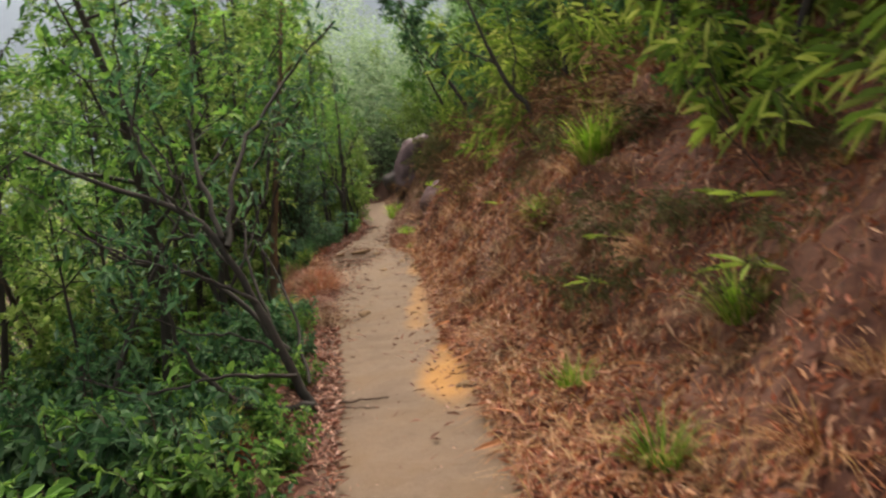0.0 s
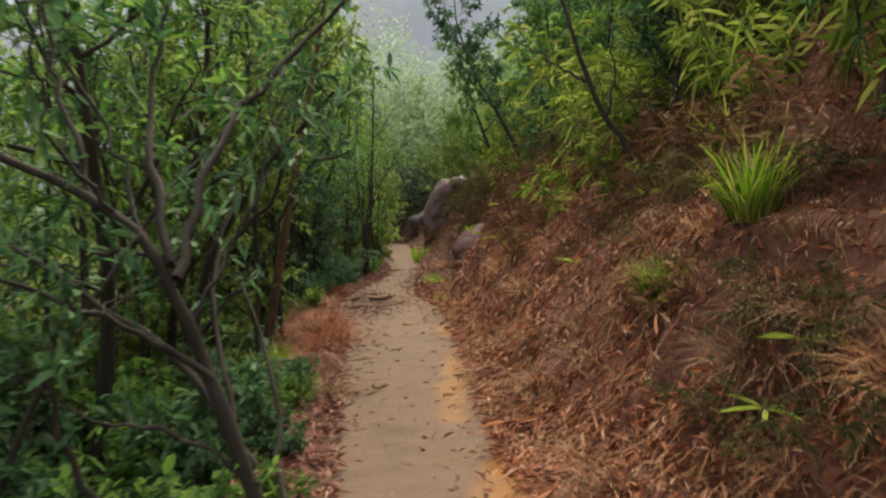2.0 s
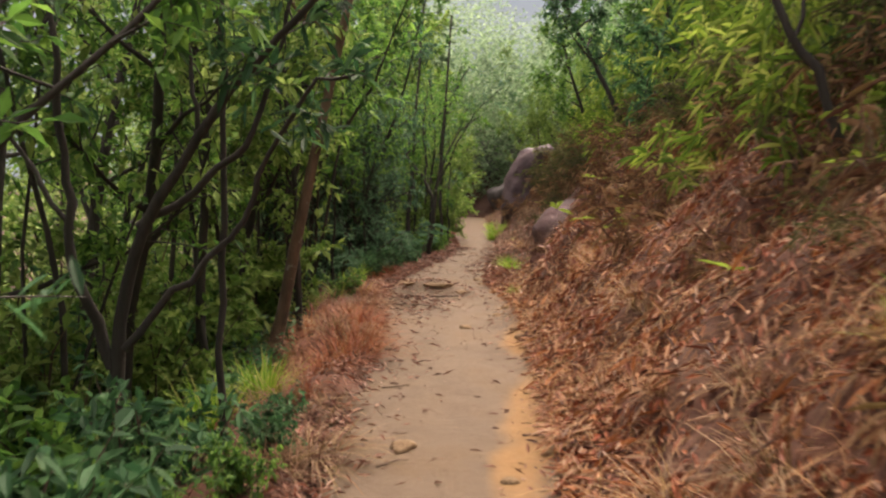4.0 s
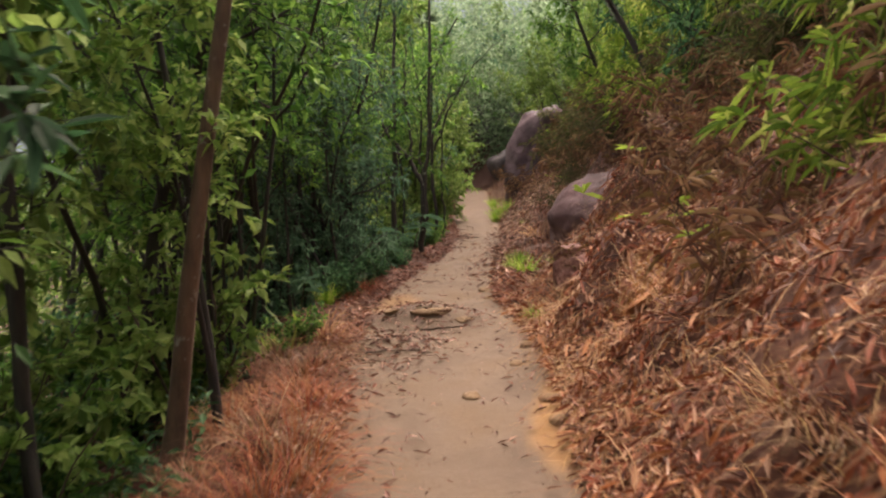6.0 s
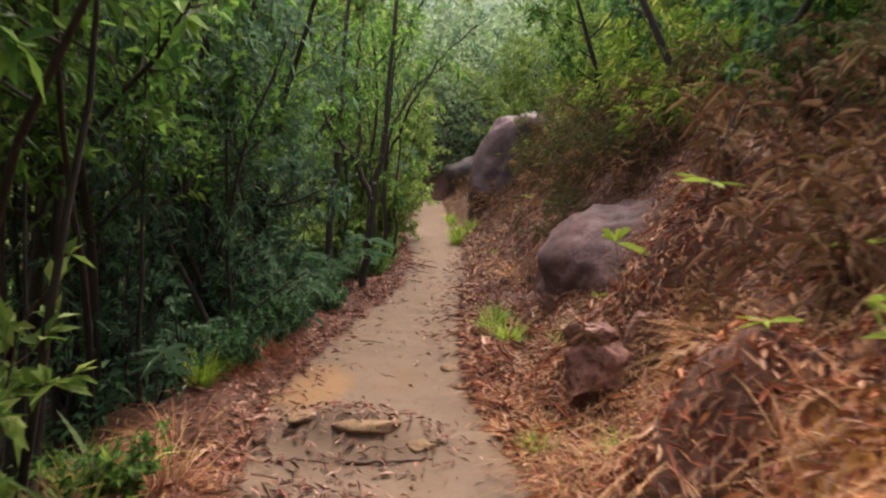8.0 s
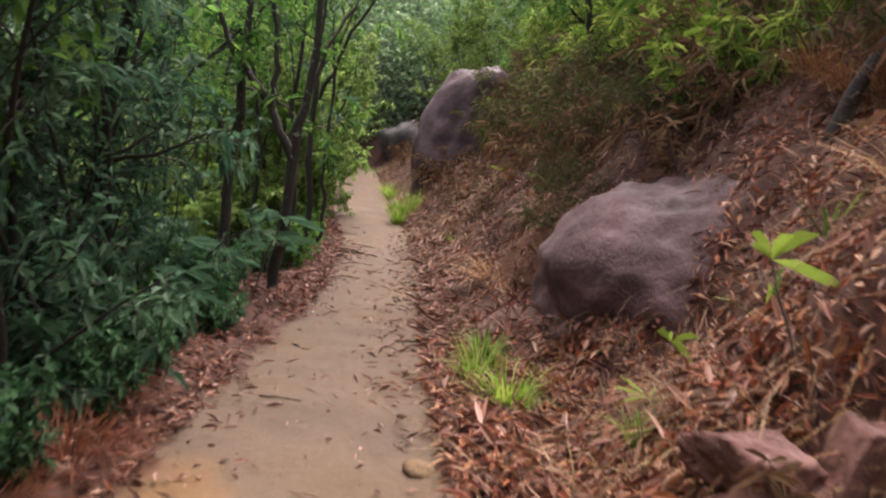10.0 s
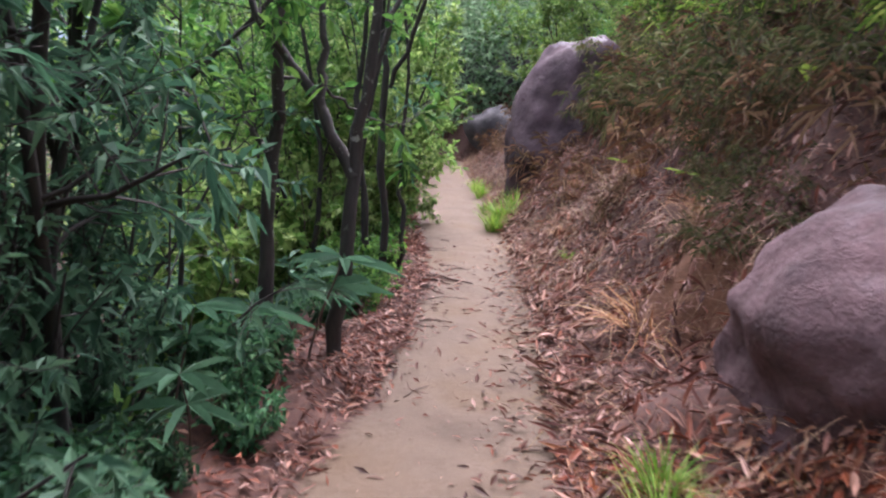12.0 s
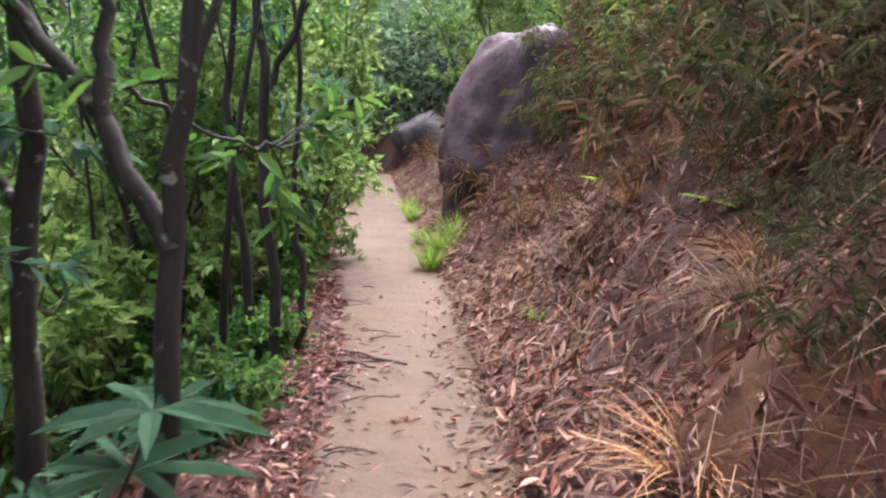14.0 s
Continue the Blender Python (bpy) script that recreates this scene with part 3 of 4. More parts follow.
crooked("shrub", 77, (-0.62, 5.15), [
    ([(-0.6, 5.15, -0.1), (-0.71, 5.15, 0.28), (-0.88, 5.15, 0.81), (-1.02, 5.15, 1.26), (-1.22, 5.12, 1.47), (-1.59, 5.1, 1.67), (-2.1, 5.0, 2.0)], 0.036, 0.5),
    ([(-1.02, 5.15, 1.26), (-1.12, 5.3, 1.6), (-1.22, 5.5, 1.9), (-1.2, 5.7, 2.35), (-1.1, 5.8, 2.9)], 0.02, 0.5),
    ([(-1.0, 5.15, 1.2), (-0.98, 5.4, 1.6), (-0.85, 5.7, 1.95), (-0.55, 6.0, 2.35), (-0.2, 6.1, 2.65)], 0.022, 0.6),
    ([(-0.88, 5.15, 0.81), (-1.15, 5.0, 1.05), (-1.45, 4.9, 1.2), (-1.9, 4.85, 1.5)], 0.016, 0.5),
    ([(-0.62, 5.1, 0.08), (-0.85, 5.0, 0.12), (-1.1, 4.9, 0.25), (-1.3, 4.85, 0.55), (-1.35, 4.85, 1.0)], 0.026, 0.9),
    ([(-0.8, 5.2, 0.55), (-1.0, 5.5, 1.0), (-1.05, 5.9, 1.5), (-0.8, 6.4, 2.1)], 0.014, 0.5),
    ([(-1.3, 5.12, 1.52), (-1.5, 5.3, 1.95), (-1.6, 5.4, 2.4), (-1.5, 5.4, 2.9)], 0.014, 0.5),
    ([(-1.0, 5.2, 1.25), (-1.3, 5.4, 1.3), (-1.7, 5.5, 1.25), (-2.1, 5.5, 1.3)], 0.012, 0.6),
    ([(-0.72, 5.15, 0.4), (-1.0, 5.1, 0.62), (-1.3, 5.0, 0.7), (-1.7, 5.0, 0.95)], 0.012, 0.7),
    ([(-0.95, 5.15, 1.0), (-0.85, 5.3, 1.25), (-0.72, 5.5, 1.6), (-0.75, 5.7, 2.0)], 0.01, 0.6),
    ([(-0.75, 5.2, 0.45), (-1.05, 5.3, 0.85), (-1.4, 5.35, 1.1), (-2.0, 5.4, 1.45)], 0.022, 0.6),
    ([(-0.7, 5.1, 0.3), (-1.1, 4.8, 0.45), (-1.5, 4.7, 0.4), (-1.9, 4.65, 0.6)], 0.014, 0.6),
    ([(-0.92, 5.2, 0.9), (-1.25, 5.45, 1.35), (-1.4, 5.6, 1.75), (-1.75, 5.7, 2.3)], 0.014, 0.6),
    ([(-0.66, 5.25, 0.2), (-0.75, 5.6, 0.6), (-0.95, 5.9, 1.1), (-1.3, 6.1, 1.5)], 0.012, 0.5),
    ([(-1.2, 5.12, 1.45), (-1.35, 4.9, 1.75), (-1.3, 4.8, 2.1), (-1.1, 4.8, 2.5)], 0.01, 0.5),
], (0.11, 0.03, 0.15, 0.6), 9, 9, BARK_DARK, LEAF_DARK, "leaning shrub with dark crooked limbs and narrow leaves", "shrub")
crooked("tree", 78, (-2.15, 8.3), [
    ([(-2.15, 8.3, -0.6), (-2.17, 8.3, 0.3), (-2.1, 8.3, 0.8), (-2.02, 8.3, 1.11), (-1.7, 8.3, 1.53), (-1.52, 8.3, 1.8), (-1.23, 8.3, 2.05), (-0.95, 8.3, 2.35)], 0.04, 0.65),
    ([(-2.02, 8.3, 1.11), (-1.75, 8.4, 1.3), (-1.5, 8.5, 1.55), (-1.35, 8.5, 2.0), (-1.2, 8.5, 2.6)], 0.022, 0.6),
    ([(-2.17, 8.3, 0.4), (-2.28, 8.2, 0.9), (-2.35, 8.2, 1.4), (-2.3, 8.1, 2.0), (-2.45, 8.1, 2.7)], 0.03, 0.6),
    ([(-2.1, 8.3, 0.5), (-1.85, 8.4, 0.8), (-1.55, 8.5, 1.15), (-1.42, 8.5, 1.5), (-1.2, 8.5, 1.85), (-0.9, 8.5, 1.9)], 0.022, 0.6),
    ([(-1.72, 8.6, -0.4), (-1.72, 8.6, 0.8), (-1.7, 8.6, 1.6), (-1.72, 8.6, 2.4), (-1.65, 8.6, 3.4)], 0.024, 0.55),
    ([(-2.3, 8.2, 1.1), (-2.6, 8.2, 1.5), (-2.75, 8.1, 2.0), (-2.7, 8.1, 2.6)], 0.016, 0.5),
    ([(-1.7, 8.3, 1.53), (-1.75, 8.3, 2.0), (-1.6, 8.3, 2.5), (-1.65, 8.2, 3.0)], 0.014, 0.5),
], (0.11, 0.035, 0.2, 0.65), 10, 11, BARK_DARK, LEAF_DARK, "dark forked tree with crooked spreading limbs", "tree")
crooked("tree", 79, (-2.36, 18.35), [
    ([(-2.36, 18.35, -0.3), (-2.33, 18.35, 0.2), (-2.27, 18.35, 0.7), (-2.22, 18.35, 1.15), (-2.15, 18.35, 1.6), (-2.1, 18.35, 2.5), (-2.0, 18.4, 4.2)], 0.046, 0.6),
    ([(-2.24, 18.35, 1.0), (-2.38, 18.38, 1.25), (-2.52, 18.4, 1.5), (-2.7, 18.4, 1.72), (-2.9, 18.45, 2.1), (-3.0, 18.5, 2.9)], 0.034, 0.6),
    ([(-2.42, 18.4, 1.35), (-2.42, 18.45, 1.75), (-2.5, 18.5, 2.2), (-2.45, 18.6, 3.0)], 0.026, 0.6),
    ([(-2.2, 18.35, 1.35), (-2.05, 18.5, 1.9), (-1.85, 18.7, 2.3), (-1.5, 18.9, 2.55)], 0.018, 0.5),
], (0.11, 0.04, 0.3, 0.6), 9, 10, BARK_GREY, LEAF_MID, "lichen-spotted dark forked tree at the path's edge", "tree")
crooked("tree", 80, (-2.8, 18.5), [
    ([(-2.82, 18.5, -0.7), (-2.76, 18.5, 0.4), (-2.71, 18.5, 1.2), (-2.66, 18.5, 2.0), (-2.5, 18.5, 4.4)], 0.052, 0.65),
    ([(-2.72, 18.5, 1.1), (-2.95, 18.6, 1.3), (-3.2, 18.7, 1.35), (-3.6, 18.7, 1.6)], 0.02, 0.5),
    ([(-2.7, 18.5, 1.5), (-2.5, 18.7, 1.45), (-2.3, 18.9, 1.3), (-2.1, 19.1, 1.25)], 0.012, 0.95),
], (0.11, 0.04, 0.3, 0.6), 8, 10, BARK_GREY, LEAF_MID, "stout grey-barked tree in the wood's edge", "tree")
crooked("tree", 81, (-2.48, 20.3), [
    ([(-2.48, 20.3, -0.2), (-2.42, 20.3, 0.5), (-2.5, 20.3, 1.0), (-2.4, 20.3, 1.5), (-2.52, 20.3, 2.1), (-2.3, 20.3, 3.0), (-1.9, 20.2, 3.6)], 0.036, 0.6),
    ([(-2.6, 20.5, -0.2), (-2.62, 20.5, 0.6), (-2.72, 20.5, 1.3), (-2.6, 20.5, 2.2), (-2.75, 20.5, 3.4)], 0.034, 0.6),
    ([(-2.38, 20.5, -0.2), (-2.32, 20.5, 0.4), (-2.36, 20.5, 0.9), (-2.28, 20.5, 1.5), (-2.35, 20.5, 2.4)], 0.024, 0.6),
    ([(-2.4, 20.3, 1.5), (-2.1, 20.2, 2.2), (-1.7, 20.1, 2.8), (-1.2, 20.1, 3.2)], 0.018, 0.5),
], (0.11, 0.036, 0.3, 0.6), 9, 11, BARK_DARK, LEAF_BLUE, "wavy-stemmed dark tree leaning over the path", "tree")

crooked("tree", 82, (1.62, 9.4), [
    ([(1.64, 9.4, 1.35), (1.5, 9.4, 1.8), (1.28, 9.43, 2.2), (1.11, 9.45, 2.58), (0.98, 9.5, 3.1), (0.7, 9.6, 3.9)], 0.036, 0.5),
    ([(1.15, 9.45, 2.5), (0.85, 9.5, 2.68), (0.5, 9.6, 2.95)], 0.014, 0.3),
    ([(1.3, 9.43, 2.2), (1.4, 9.5, 2.6), (1.35, 9.6, 3.2)], 0.014, 0.4),
], (0.2, 0.03, 0.5, 0.5), 7, 8, BARK_DARK, LEAF_BAMBOO, "dark tree leaning out from the bank over the path", "tree")

# -- trees of the wood on the falling side
wood_a = [make_tree(100 + i, 5.2, 0.05, (0.05, 0.0), 12, 1.3, 10, 17, (0.11, 0.046, 0.2, 0.7), BARK_DARK, [LEAF_MID, LEAF_MID, LEAF_LIGHT][i], 0.3, 0.5) for i in range(3)]
plant(wood_a, [(-2.6, 7.4), (-3.4, 8.8), (-2.9, 9.6), (-4.4, 7.2), (-5.2, 9.0), (-3.8, 10.6), (-3.2, 12.4), (-4.6, 12.0), (-5.9, 11.0), (-3.6, 14.2), (-5.0, 14.4), (-6.2, 15.8), (-3.9, 5.6), (-5.4, 5.0), (-6.6, 7.4), (-7.4, 13.0), (-7.6, 17.6), (-4.4, 2.8), (-6.6, 3.2), (-3.2, 0.4), (-5.0, -1.0), (-2.6, -2.6), (-8.5, 9.5), (-9, 15), (-8.4, 5.2)], RNG, "slender dark-stemmed tree with small mid-green leaves", "tree", "trees of the wood", (0.85, 1.25))

single = [make_tree(140, 5.5, 0.055, (0.27, 0.0), 8, 1.2, 11, 20, (0.11, 0.05, 0.2, 0.7), BARK_BROWN, LEAF_LIGHT, 0.5, 0.4, 0.012)]
plant(single, [(-2.42, 11.0, 1.0)], RNG, "leaning brown-barked tree with a straight trunk", "tree", "")
single[0].matrix_basis = place(-2.42, 11.0, 0, 1.0)
dark_pair = [make_tree(141, 5.0, 0.042, (0.02, 0.1), 7, 1.0, 11, 18, (0.11, 0.05, 0.2, 0.7), BARK_DARK, LEAF_LIGHT, 0.4, 0.4, 0.03, 2)]
plant(dark_pair, [(-2.45, 10.35, 1.0), (-2.5, 11.7, 0.8)], RNG, "dark twin-stemmed tree beside the path", "tree", "")

# dark clump that leans over the path
clump = [make_tree(160 + i, 6.0, 0.045, (0.1, -0.05), 8, 0.85, 10, 13, (0.12, 0.036, 0.4, 0.6), BARK_DARK, LEAF_BLUE, 0.3, 0.4, 0.04, 4) for i in range(2)]
plant(clump, [(-3.0, 16.8, 0.7), (-3.5, 17.7, 0.9), (-3.3, 16.0, 0.8), (-4.2, 16.6, 1.0), (-3.5, 14.7, 0.8), (-4.6, 15.2, 1.0), (-4.8, 18.2, 0.9)], RNG, "many-stemmed dark tree with drooping blue-green leaves", "tree", "dark clump beside the path")
pole = [make_tree(175 + i, 4.6, 0.026, (0.03, 0.0), 6, 0.8, 8, 12, (0.1, 0.04, 0.25, 0.7), BARK_DARK, LEAF_MID, 0.55, 0.35, 0.04, 2) for i in range(3)]
plant(pole, [b for b in spots_left(RNG, 24, 12.5, 19, 0.6, 2.4) if b[1] < 16.9 or b[0] < -3.4] + spots_left(RNG, 8, 19.4, 23.5, 0.45, 1.8) + spots_left(RNG, 4, 6.5, 11, 1.2, 2.6), RNG, "thin dark-stemmed sapling in the shade of the wood", "sapling", "saplings", (0.8, 1.15))

# bright bushes and trees further on
bright = [make_tree(180 + i, 3.6, 0.03, (0.05, 0.0), 10, 0.9, 11, 20, (0.1, 0.048, 0.15, 0.7), BARK_GREY, LEAF_LIGHT, 0.08, 0.35, 0.05, 2) for i in range(2)]
plant(bright, [(-3.4, 21.9, 0.8), (-4.3, 21.6, 1.0), (-3.2, 23.4, 0.8), (-3.6, 24.5), (-3.9, 26.2), (-4.2, 28.0), (-4.6, 30.0), (-5.0, 27.0), (-5.4, 31.6), (-5.2, 24.8), (-6.2, 29), (-6.0, 33.5), (-4.9, 32.4), (-6.8, 26), (-7.6, 31), (0.5, 26.9, 0.8), (-0.1, 28.6, 0.8), (-0.8, 30.6, 0.8), (-1.3, 33.0, 0.8), (0.6, 29.8, 1.0)], RNG, "light-green leafy young tree beside the path", "tree", "light trees along the path", (0.9, 1.3))
# every other far tree has leaves with distance haze in their colour
far = [make_tree(190 + i, 7.5, 0.09, (0.0, 0.0), 14, 2.2, 13, 30, (0.2, 0.1, 0.2, 0.7), BARK_GREY, [LEAF_HAZED, LEAF_LIGHT][i], 0.15, 0.7, 0.05) for i in range(2)]
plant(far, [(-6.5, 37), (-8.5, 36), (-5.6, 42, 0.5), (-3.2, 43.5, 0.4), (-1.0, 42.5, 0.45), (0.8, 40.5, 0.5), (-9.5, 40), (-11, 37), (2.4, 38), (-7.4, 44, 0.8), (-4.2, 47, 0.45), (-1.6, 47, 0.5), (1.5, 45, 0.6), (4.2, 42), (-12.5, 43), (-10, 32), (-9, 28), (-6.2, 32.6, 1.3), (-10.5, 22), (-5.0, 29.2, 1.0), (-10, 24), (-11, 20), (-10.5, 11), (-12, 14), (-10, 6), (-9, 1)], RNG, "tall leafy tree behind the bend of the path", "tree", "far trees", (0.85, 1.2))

# -- bushes under the wood
under = [make_bush(200 + i, 1.15, 13, 12, 15, (0.11, 0.045, 0.2, 0.7), [LEAF_MID, LEAF_DARK, LEAF_MID][i], splay=0.8, lite=True) for i in range(3)]
herb = [make_bush(205 + i, 0.85, 12, 11, 9, (0.12, 0.05, 0.25, 0.7), [LEAF_MID, LEAF_DARK][i], splay=0.8) for i in range(2)]
plant(herb, [(-0.85, 3.6, 0.7), (-1.2, 4.2, 0.8), (-1.5, 3.4, 1.0), (-1.9, 4.6, 1.1), (-1.0, 2.6, 0.9), (-1.7, 2.4, 1.1), (-2.3, 3.6, 1.2), (-1.7, 5.6, 0.9), (-2.2, 5.8, 1.1), (-1.5, 6.6, 0.8), (-2.0, 7.0, 1.0), (-1.75, 7.9, 0.7), (-2.4, 8.2, 1.1), (-2.7, 5.0, 1.3), (-1.3, 7.2, 0.4), (-1.25, 6.3, 0.5), (-2.3, 12.9, 0.4), (-2.85, 15.2, 0.6), (-3.1, 16.9, 0.8), (-2.6, 19.3, 0.4), (-0.62, 4.1, 0.35), (-0.5, 3.2, 0.4), (-0.85, 5.7, 0.35), (-1.0, 6.4, 0.35), (-1.2, 7.6, 0.3), (-1.35, 8.3, 0.35), (-1.05, 5.2, 0.5), (-0.75, 2.2, 0.7), (-0.8, 4.7, 0.4)], RNG, "broad-leaved green herb bush crowding the path", "bush", "herbs along the path")
sp = spots_left(RNG, 16, 1.2, 6.0, 1.8, 4.0) + spots_left(RNG, 16, 6.0, 18.0, 1.5, 4.0) + spots_left(RNG, 12, 8.0, 24.0, 3.0, 7) + spots_left(RNG, 6, -3, 1, 0.8, 3) + [(b[0], b[1], 0.6) for b in spots_right(RNG, 16, 6, 24, 2.2, 3.2)]
plant(under, sp, RNG, "leafy green undergrowth bush", "bush", "undergrowth", (0.7, 1.25))
hb_rng = np.random.default_rng(67)
for i, (x, y) in enumerate([(-2.5, 16.3), (-2.55, 16.8), (-2.45, 17.25), (-2.6, 17.6), (-2.5, 15.7), (-2.62, 15.1)] + spots_left(hb_rng, 10, 14.6, 18.2, 0.35, 0.75) + spots_left(hb_rng, 8, 19.0, 24.0, 0.3, 0.6)):
    m = place(x, y, hb_rng.uniform(0, 360), hb_rng.uniform(0.3, 0.5))
    copy_thing(herb[1 if y < 18.5 else 0], m).matrix_basis = m
shade = [make_bush(215 + i, 1.8, 9, 14, 14, (0.095, 0.032, 0.35, 0.65), LEAF_BLUE, BARK_DARK, splay=0.5, r=0.016, twig_len=0.3, lite=True) for i in range(2)]
plant(shade, [(-3.05, 16.5, 0.9), (-3.15, 17.4, 0.9), (-3.5, 16.9, 1.2), (-3.7, 17.8, 1.2), (-3.2, 15.6, 1.0), (-4.3, 17.4, 1.4), (-3.9, 15.9, 1.3), (-3.0, 14.6, 0.8)], np.random.default_rng(68), "dense shaded bush of drooping blue-green leaves", "bush", "shaded bushes")
edge = [make_bush(210 + i, 1.5, 13, 12, 17, (0.095, 0.045, 0.15, 0.7), LEAF_LIGHT, splay=0.45, lite=True) for i in range(2)]
plant(edge, [(-2.85, 22.9), (-3.1, 23.9), (-3.35, 25.3), (-3.6, 26.8), (-3.9, 28.4), (-4.15, 30.0), (-4.5, 31.6), (-4.9, 33.2), (-5.6, 34.4)] + [(-2.8, 8.7, 0.7), (-3.0, 10.0, 1.0), (-3.6, 10.9, 1.3), (-3.7, 19.6, 1.0), (-4.2, 20.4, 1.4), (-3.5, 20.8, 1.1), (-4.8, 21.4, 1.5), (-3.2, 21.6, 1.0), (-3.9, 22.4, 1.5), (-3.3, 9.0, 1.2), (-4.4, 9.6, 1.6), (-3.2, 12.7, 1.3)], RNG, "light-green bush hugging the path's edge", "bush", "light bushes", (0.8, 1.15))

# -- bamboo-leaved scrub on the rising side
bam = [make_bush(220 + i, 1.5, 9, 10, 7, (0.27, 0.036, 0.5, 0.5), LEAF_BAMBOO, splay=0.9, twig_len=0.3, name="bamboo_scrub") for i in range(3)]
sp = [(1.5, 9.7, 0.7), (1.75, 10.6, 0.8), (1.35, 11.6, 0.7), (1.75, 12.4, 0.8), (2.2, 8.6), (2.4, 11.2), (2.3, 14.0), (2.7, 7.0), (2.9, 9.6), (2.2, 15.6, 0.8), (2.0, 17.6), (1.0, 19.4, 0.7), (1.4, 20.6), (0.7, 21.8, 0.7), (1.2, 22.8), (0.1, 24.2, 0.6), (0.5, 26.4, 0.8), (-0.3, 24.0, 0.35), (-0.6, 30.4, 0.7), (-0.9, 32.2, 0.7), (0.9, 25.2), (2.4, 5.2, 0.8), (3.1, 6.0), (2.6, 3.2, 0.8), (3.2, 4.2), (2.8, 1.4), (2.9, -1.0)]
plant(bam, sp + [(b[0], b[1], 0.55) for b in spots_right(RNG, 8, 14.5, 24, 1.9, 2.6)] + spots_right(RNG, 26, 3, 34, 3.0, 5.0), RNG, "yellow-green scrub with long narrow bamboo-like leaves", "scrub", "scrub on the bank", (0.75, 1.2))
ridge = [make_tree(240 + i, 4.2, 0.05, (-0.25, 0.0), 12, 1.3, 12, 22, (0.13, 0.05, 0.25, 0.7), BARK_DARK, [LEAF_MID, LEAF_DARK][i], 0.2, 0.45, 0.06) for i in range(2)]
plant(ridge, [(2.7, 5.3, 0.8), (2.5, 6.9, 0.75), (2.8, 3.6, 0.8), (1.9, 9.5, 0.7), (2.9, 11.2, 0.9), (3.4, 8.2, 1.0), (2.6, 13.6, 0.9), (3.8, 14.2), (2.2, 16.4, 0.8), (3.0, 18.6), (1.9, 20.2, 0.8), (1.0, 19.2, 0.95), (0.6, 22.2, 0.9), (0.9, 17.0, 0.9), (2.8, 22.4), (2.2, 24.2, 0.8), (2.8, 26.6), (1.2, 29.2, 0.55), (1.8, 31.2, 0.7), (4.2, 5.4), (4.6, 10.4), (4.4, 17.0), (4.0, 2.4), (4.4, -1), (5.5, 13), (5.6, 21), (4.2, 24.5), (3.6, 29), (5.8, 7.5)], RNG, "small dark-limbed tree on the bank", "tree", "trees on the bank", (0.8, 1.15))

# -- grass, dry fern and palm-like seedlings
tuft = [make_tuft(300 + i, 0.42, 150, 0.010, GRASS, 0.45, 0.42) for i in range(3)]
plant(tuft, [(1.25, 7.15, 1.1), (1.2, 7.22, 0.9), (1.3, 7.08, 0.9), (1.69, 6.82, 1.5), (1.78, 6.95, 1.4), (1.02, 4.72, 0.8), (1.23, 3.35, 0.9), (1.88, 4.12, 1.1), (2.05, 8.2, 1.5), (-1.62, 23.6, 1.1), (-1.7, 23.25, 1.0), (-1.5, 24.1, 1.0), (-1.85, 24.6, 0.8), (-0.75, 16.3, 0.9), (-0.9, 16.7, 0.8), (-0.85, 17.0, 0.7), (-0.2, 13.6, 0.5), (-0.35, 15.4, 0.5), (-0.55, 14.0, 0.5), (-1.4, 4.9, 1.1), (-1.1, 4.6, 1.0), (-1.5, 4.4, 1.1), (-1.9, 8.8, 1.1), (-1.75, 9.3, 1.0), (-2.0, 9.6, 1.1), (-2.05, 26.5, 0.9), (-2.2, 27.5, 0.8), (-1.0, 20.8, 0.4), (-2.6, 14.6, 0.8), (-2.7, 13.4, 0.9)], RNG, "green tuft of long arching grass", "grass", "grass tufts")
fern = [make_tuft(320 + i, 0.42, 300, 0.0045, LEAF_RED, 1.0, 0.6, "dry_fern", 0.22) for i in range(2)]
plant(fern, [(-1.55, 10.3, 1.1), (-1.6, 10.8, 1.1), (-1.7, 11.4, 0.9), (-1.9, 11.7, 0.8), (-2.0, 12.2, 0.9), (-2.2, 11.5, 0.9), (-2.3, 12.6, 0.7), (-2.1, 12.95, 0.7), (-2.5, 12.0, 0.8), (-1.5, 9.7, 0.7), (-1.45, 9.2, 0.6), (-2.4, 15.3, 0.7), (-2.5, 15.9, 0.6), (-2.45, 14.9, 0.6), (-1.2, 4.2, 0.7), (-0.95, 4.5, 0.6)], RNG, "rust-red clump of dried fern at the path's edge", "fern", "dry ferns")
hay = [make_tuft(340 + i, 0.36, 150, 0.005, [STRAW, STRAW_DULL, STRAW_DULL][i], 0.9, 0.7, "dry_grass", 0.12) for i in range(3)]
sp = spots_right(RNG, 170, 5.5, 33, 0.3, 3.4) + spots_left(RNG, 12, 8, 14, 0.05, 0.6) + [(b[0], b[1], 0.5) for b in spots_left(RNG, 10, 21, 34, 0.1, 0.5)]
sp = [b for b in sp if not (15.6 < b[1] < 18.8 and -1.2 < b[0] < 0.9)]
plant(hay, sp, RNG, "straw-brown clump of dead grass on the bank", "grass", "dead grass", (0.6, 1.3))
dead = [make_bush(350 + i, 0.6, 5, 8, 6, (0.15, 0.016, 0.5, 0.6), STRAW_DULL, splay=1.3, r=0.005, twig_len=0.2, name="dead_scrub") for i in range(3)]
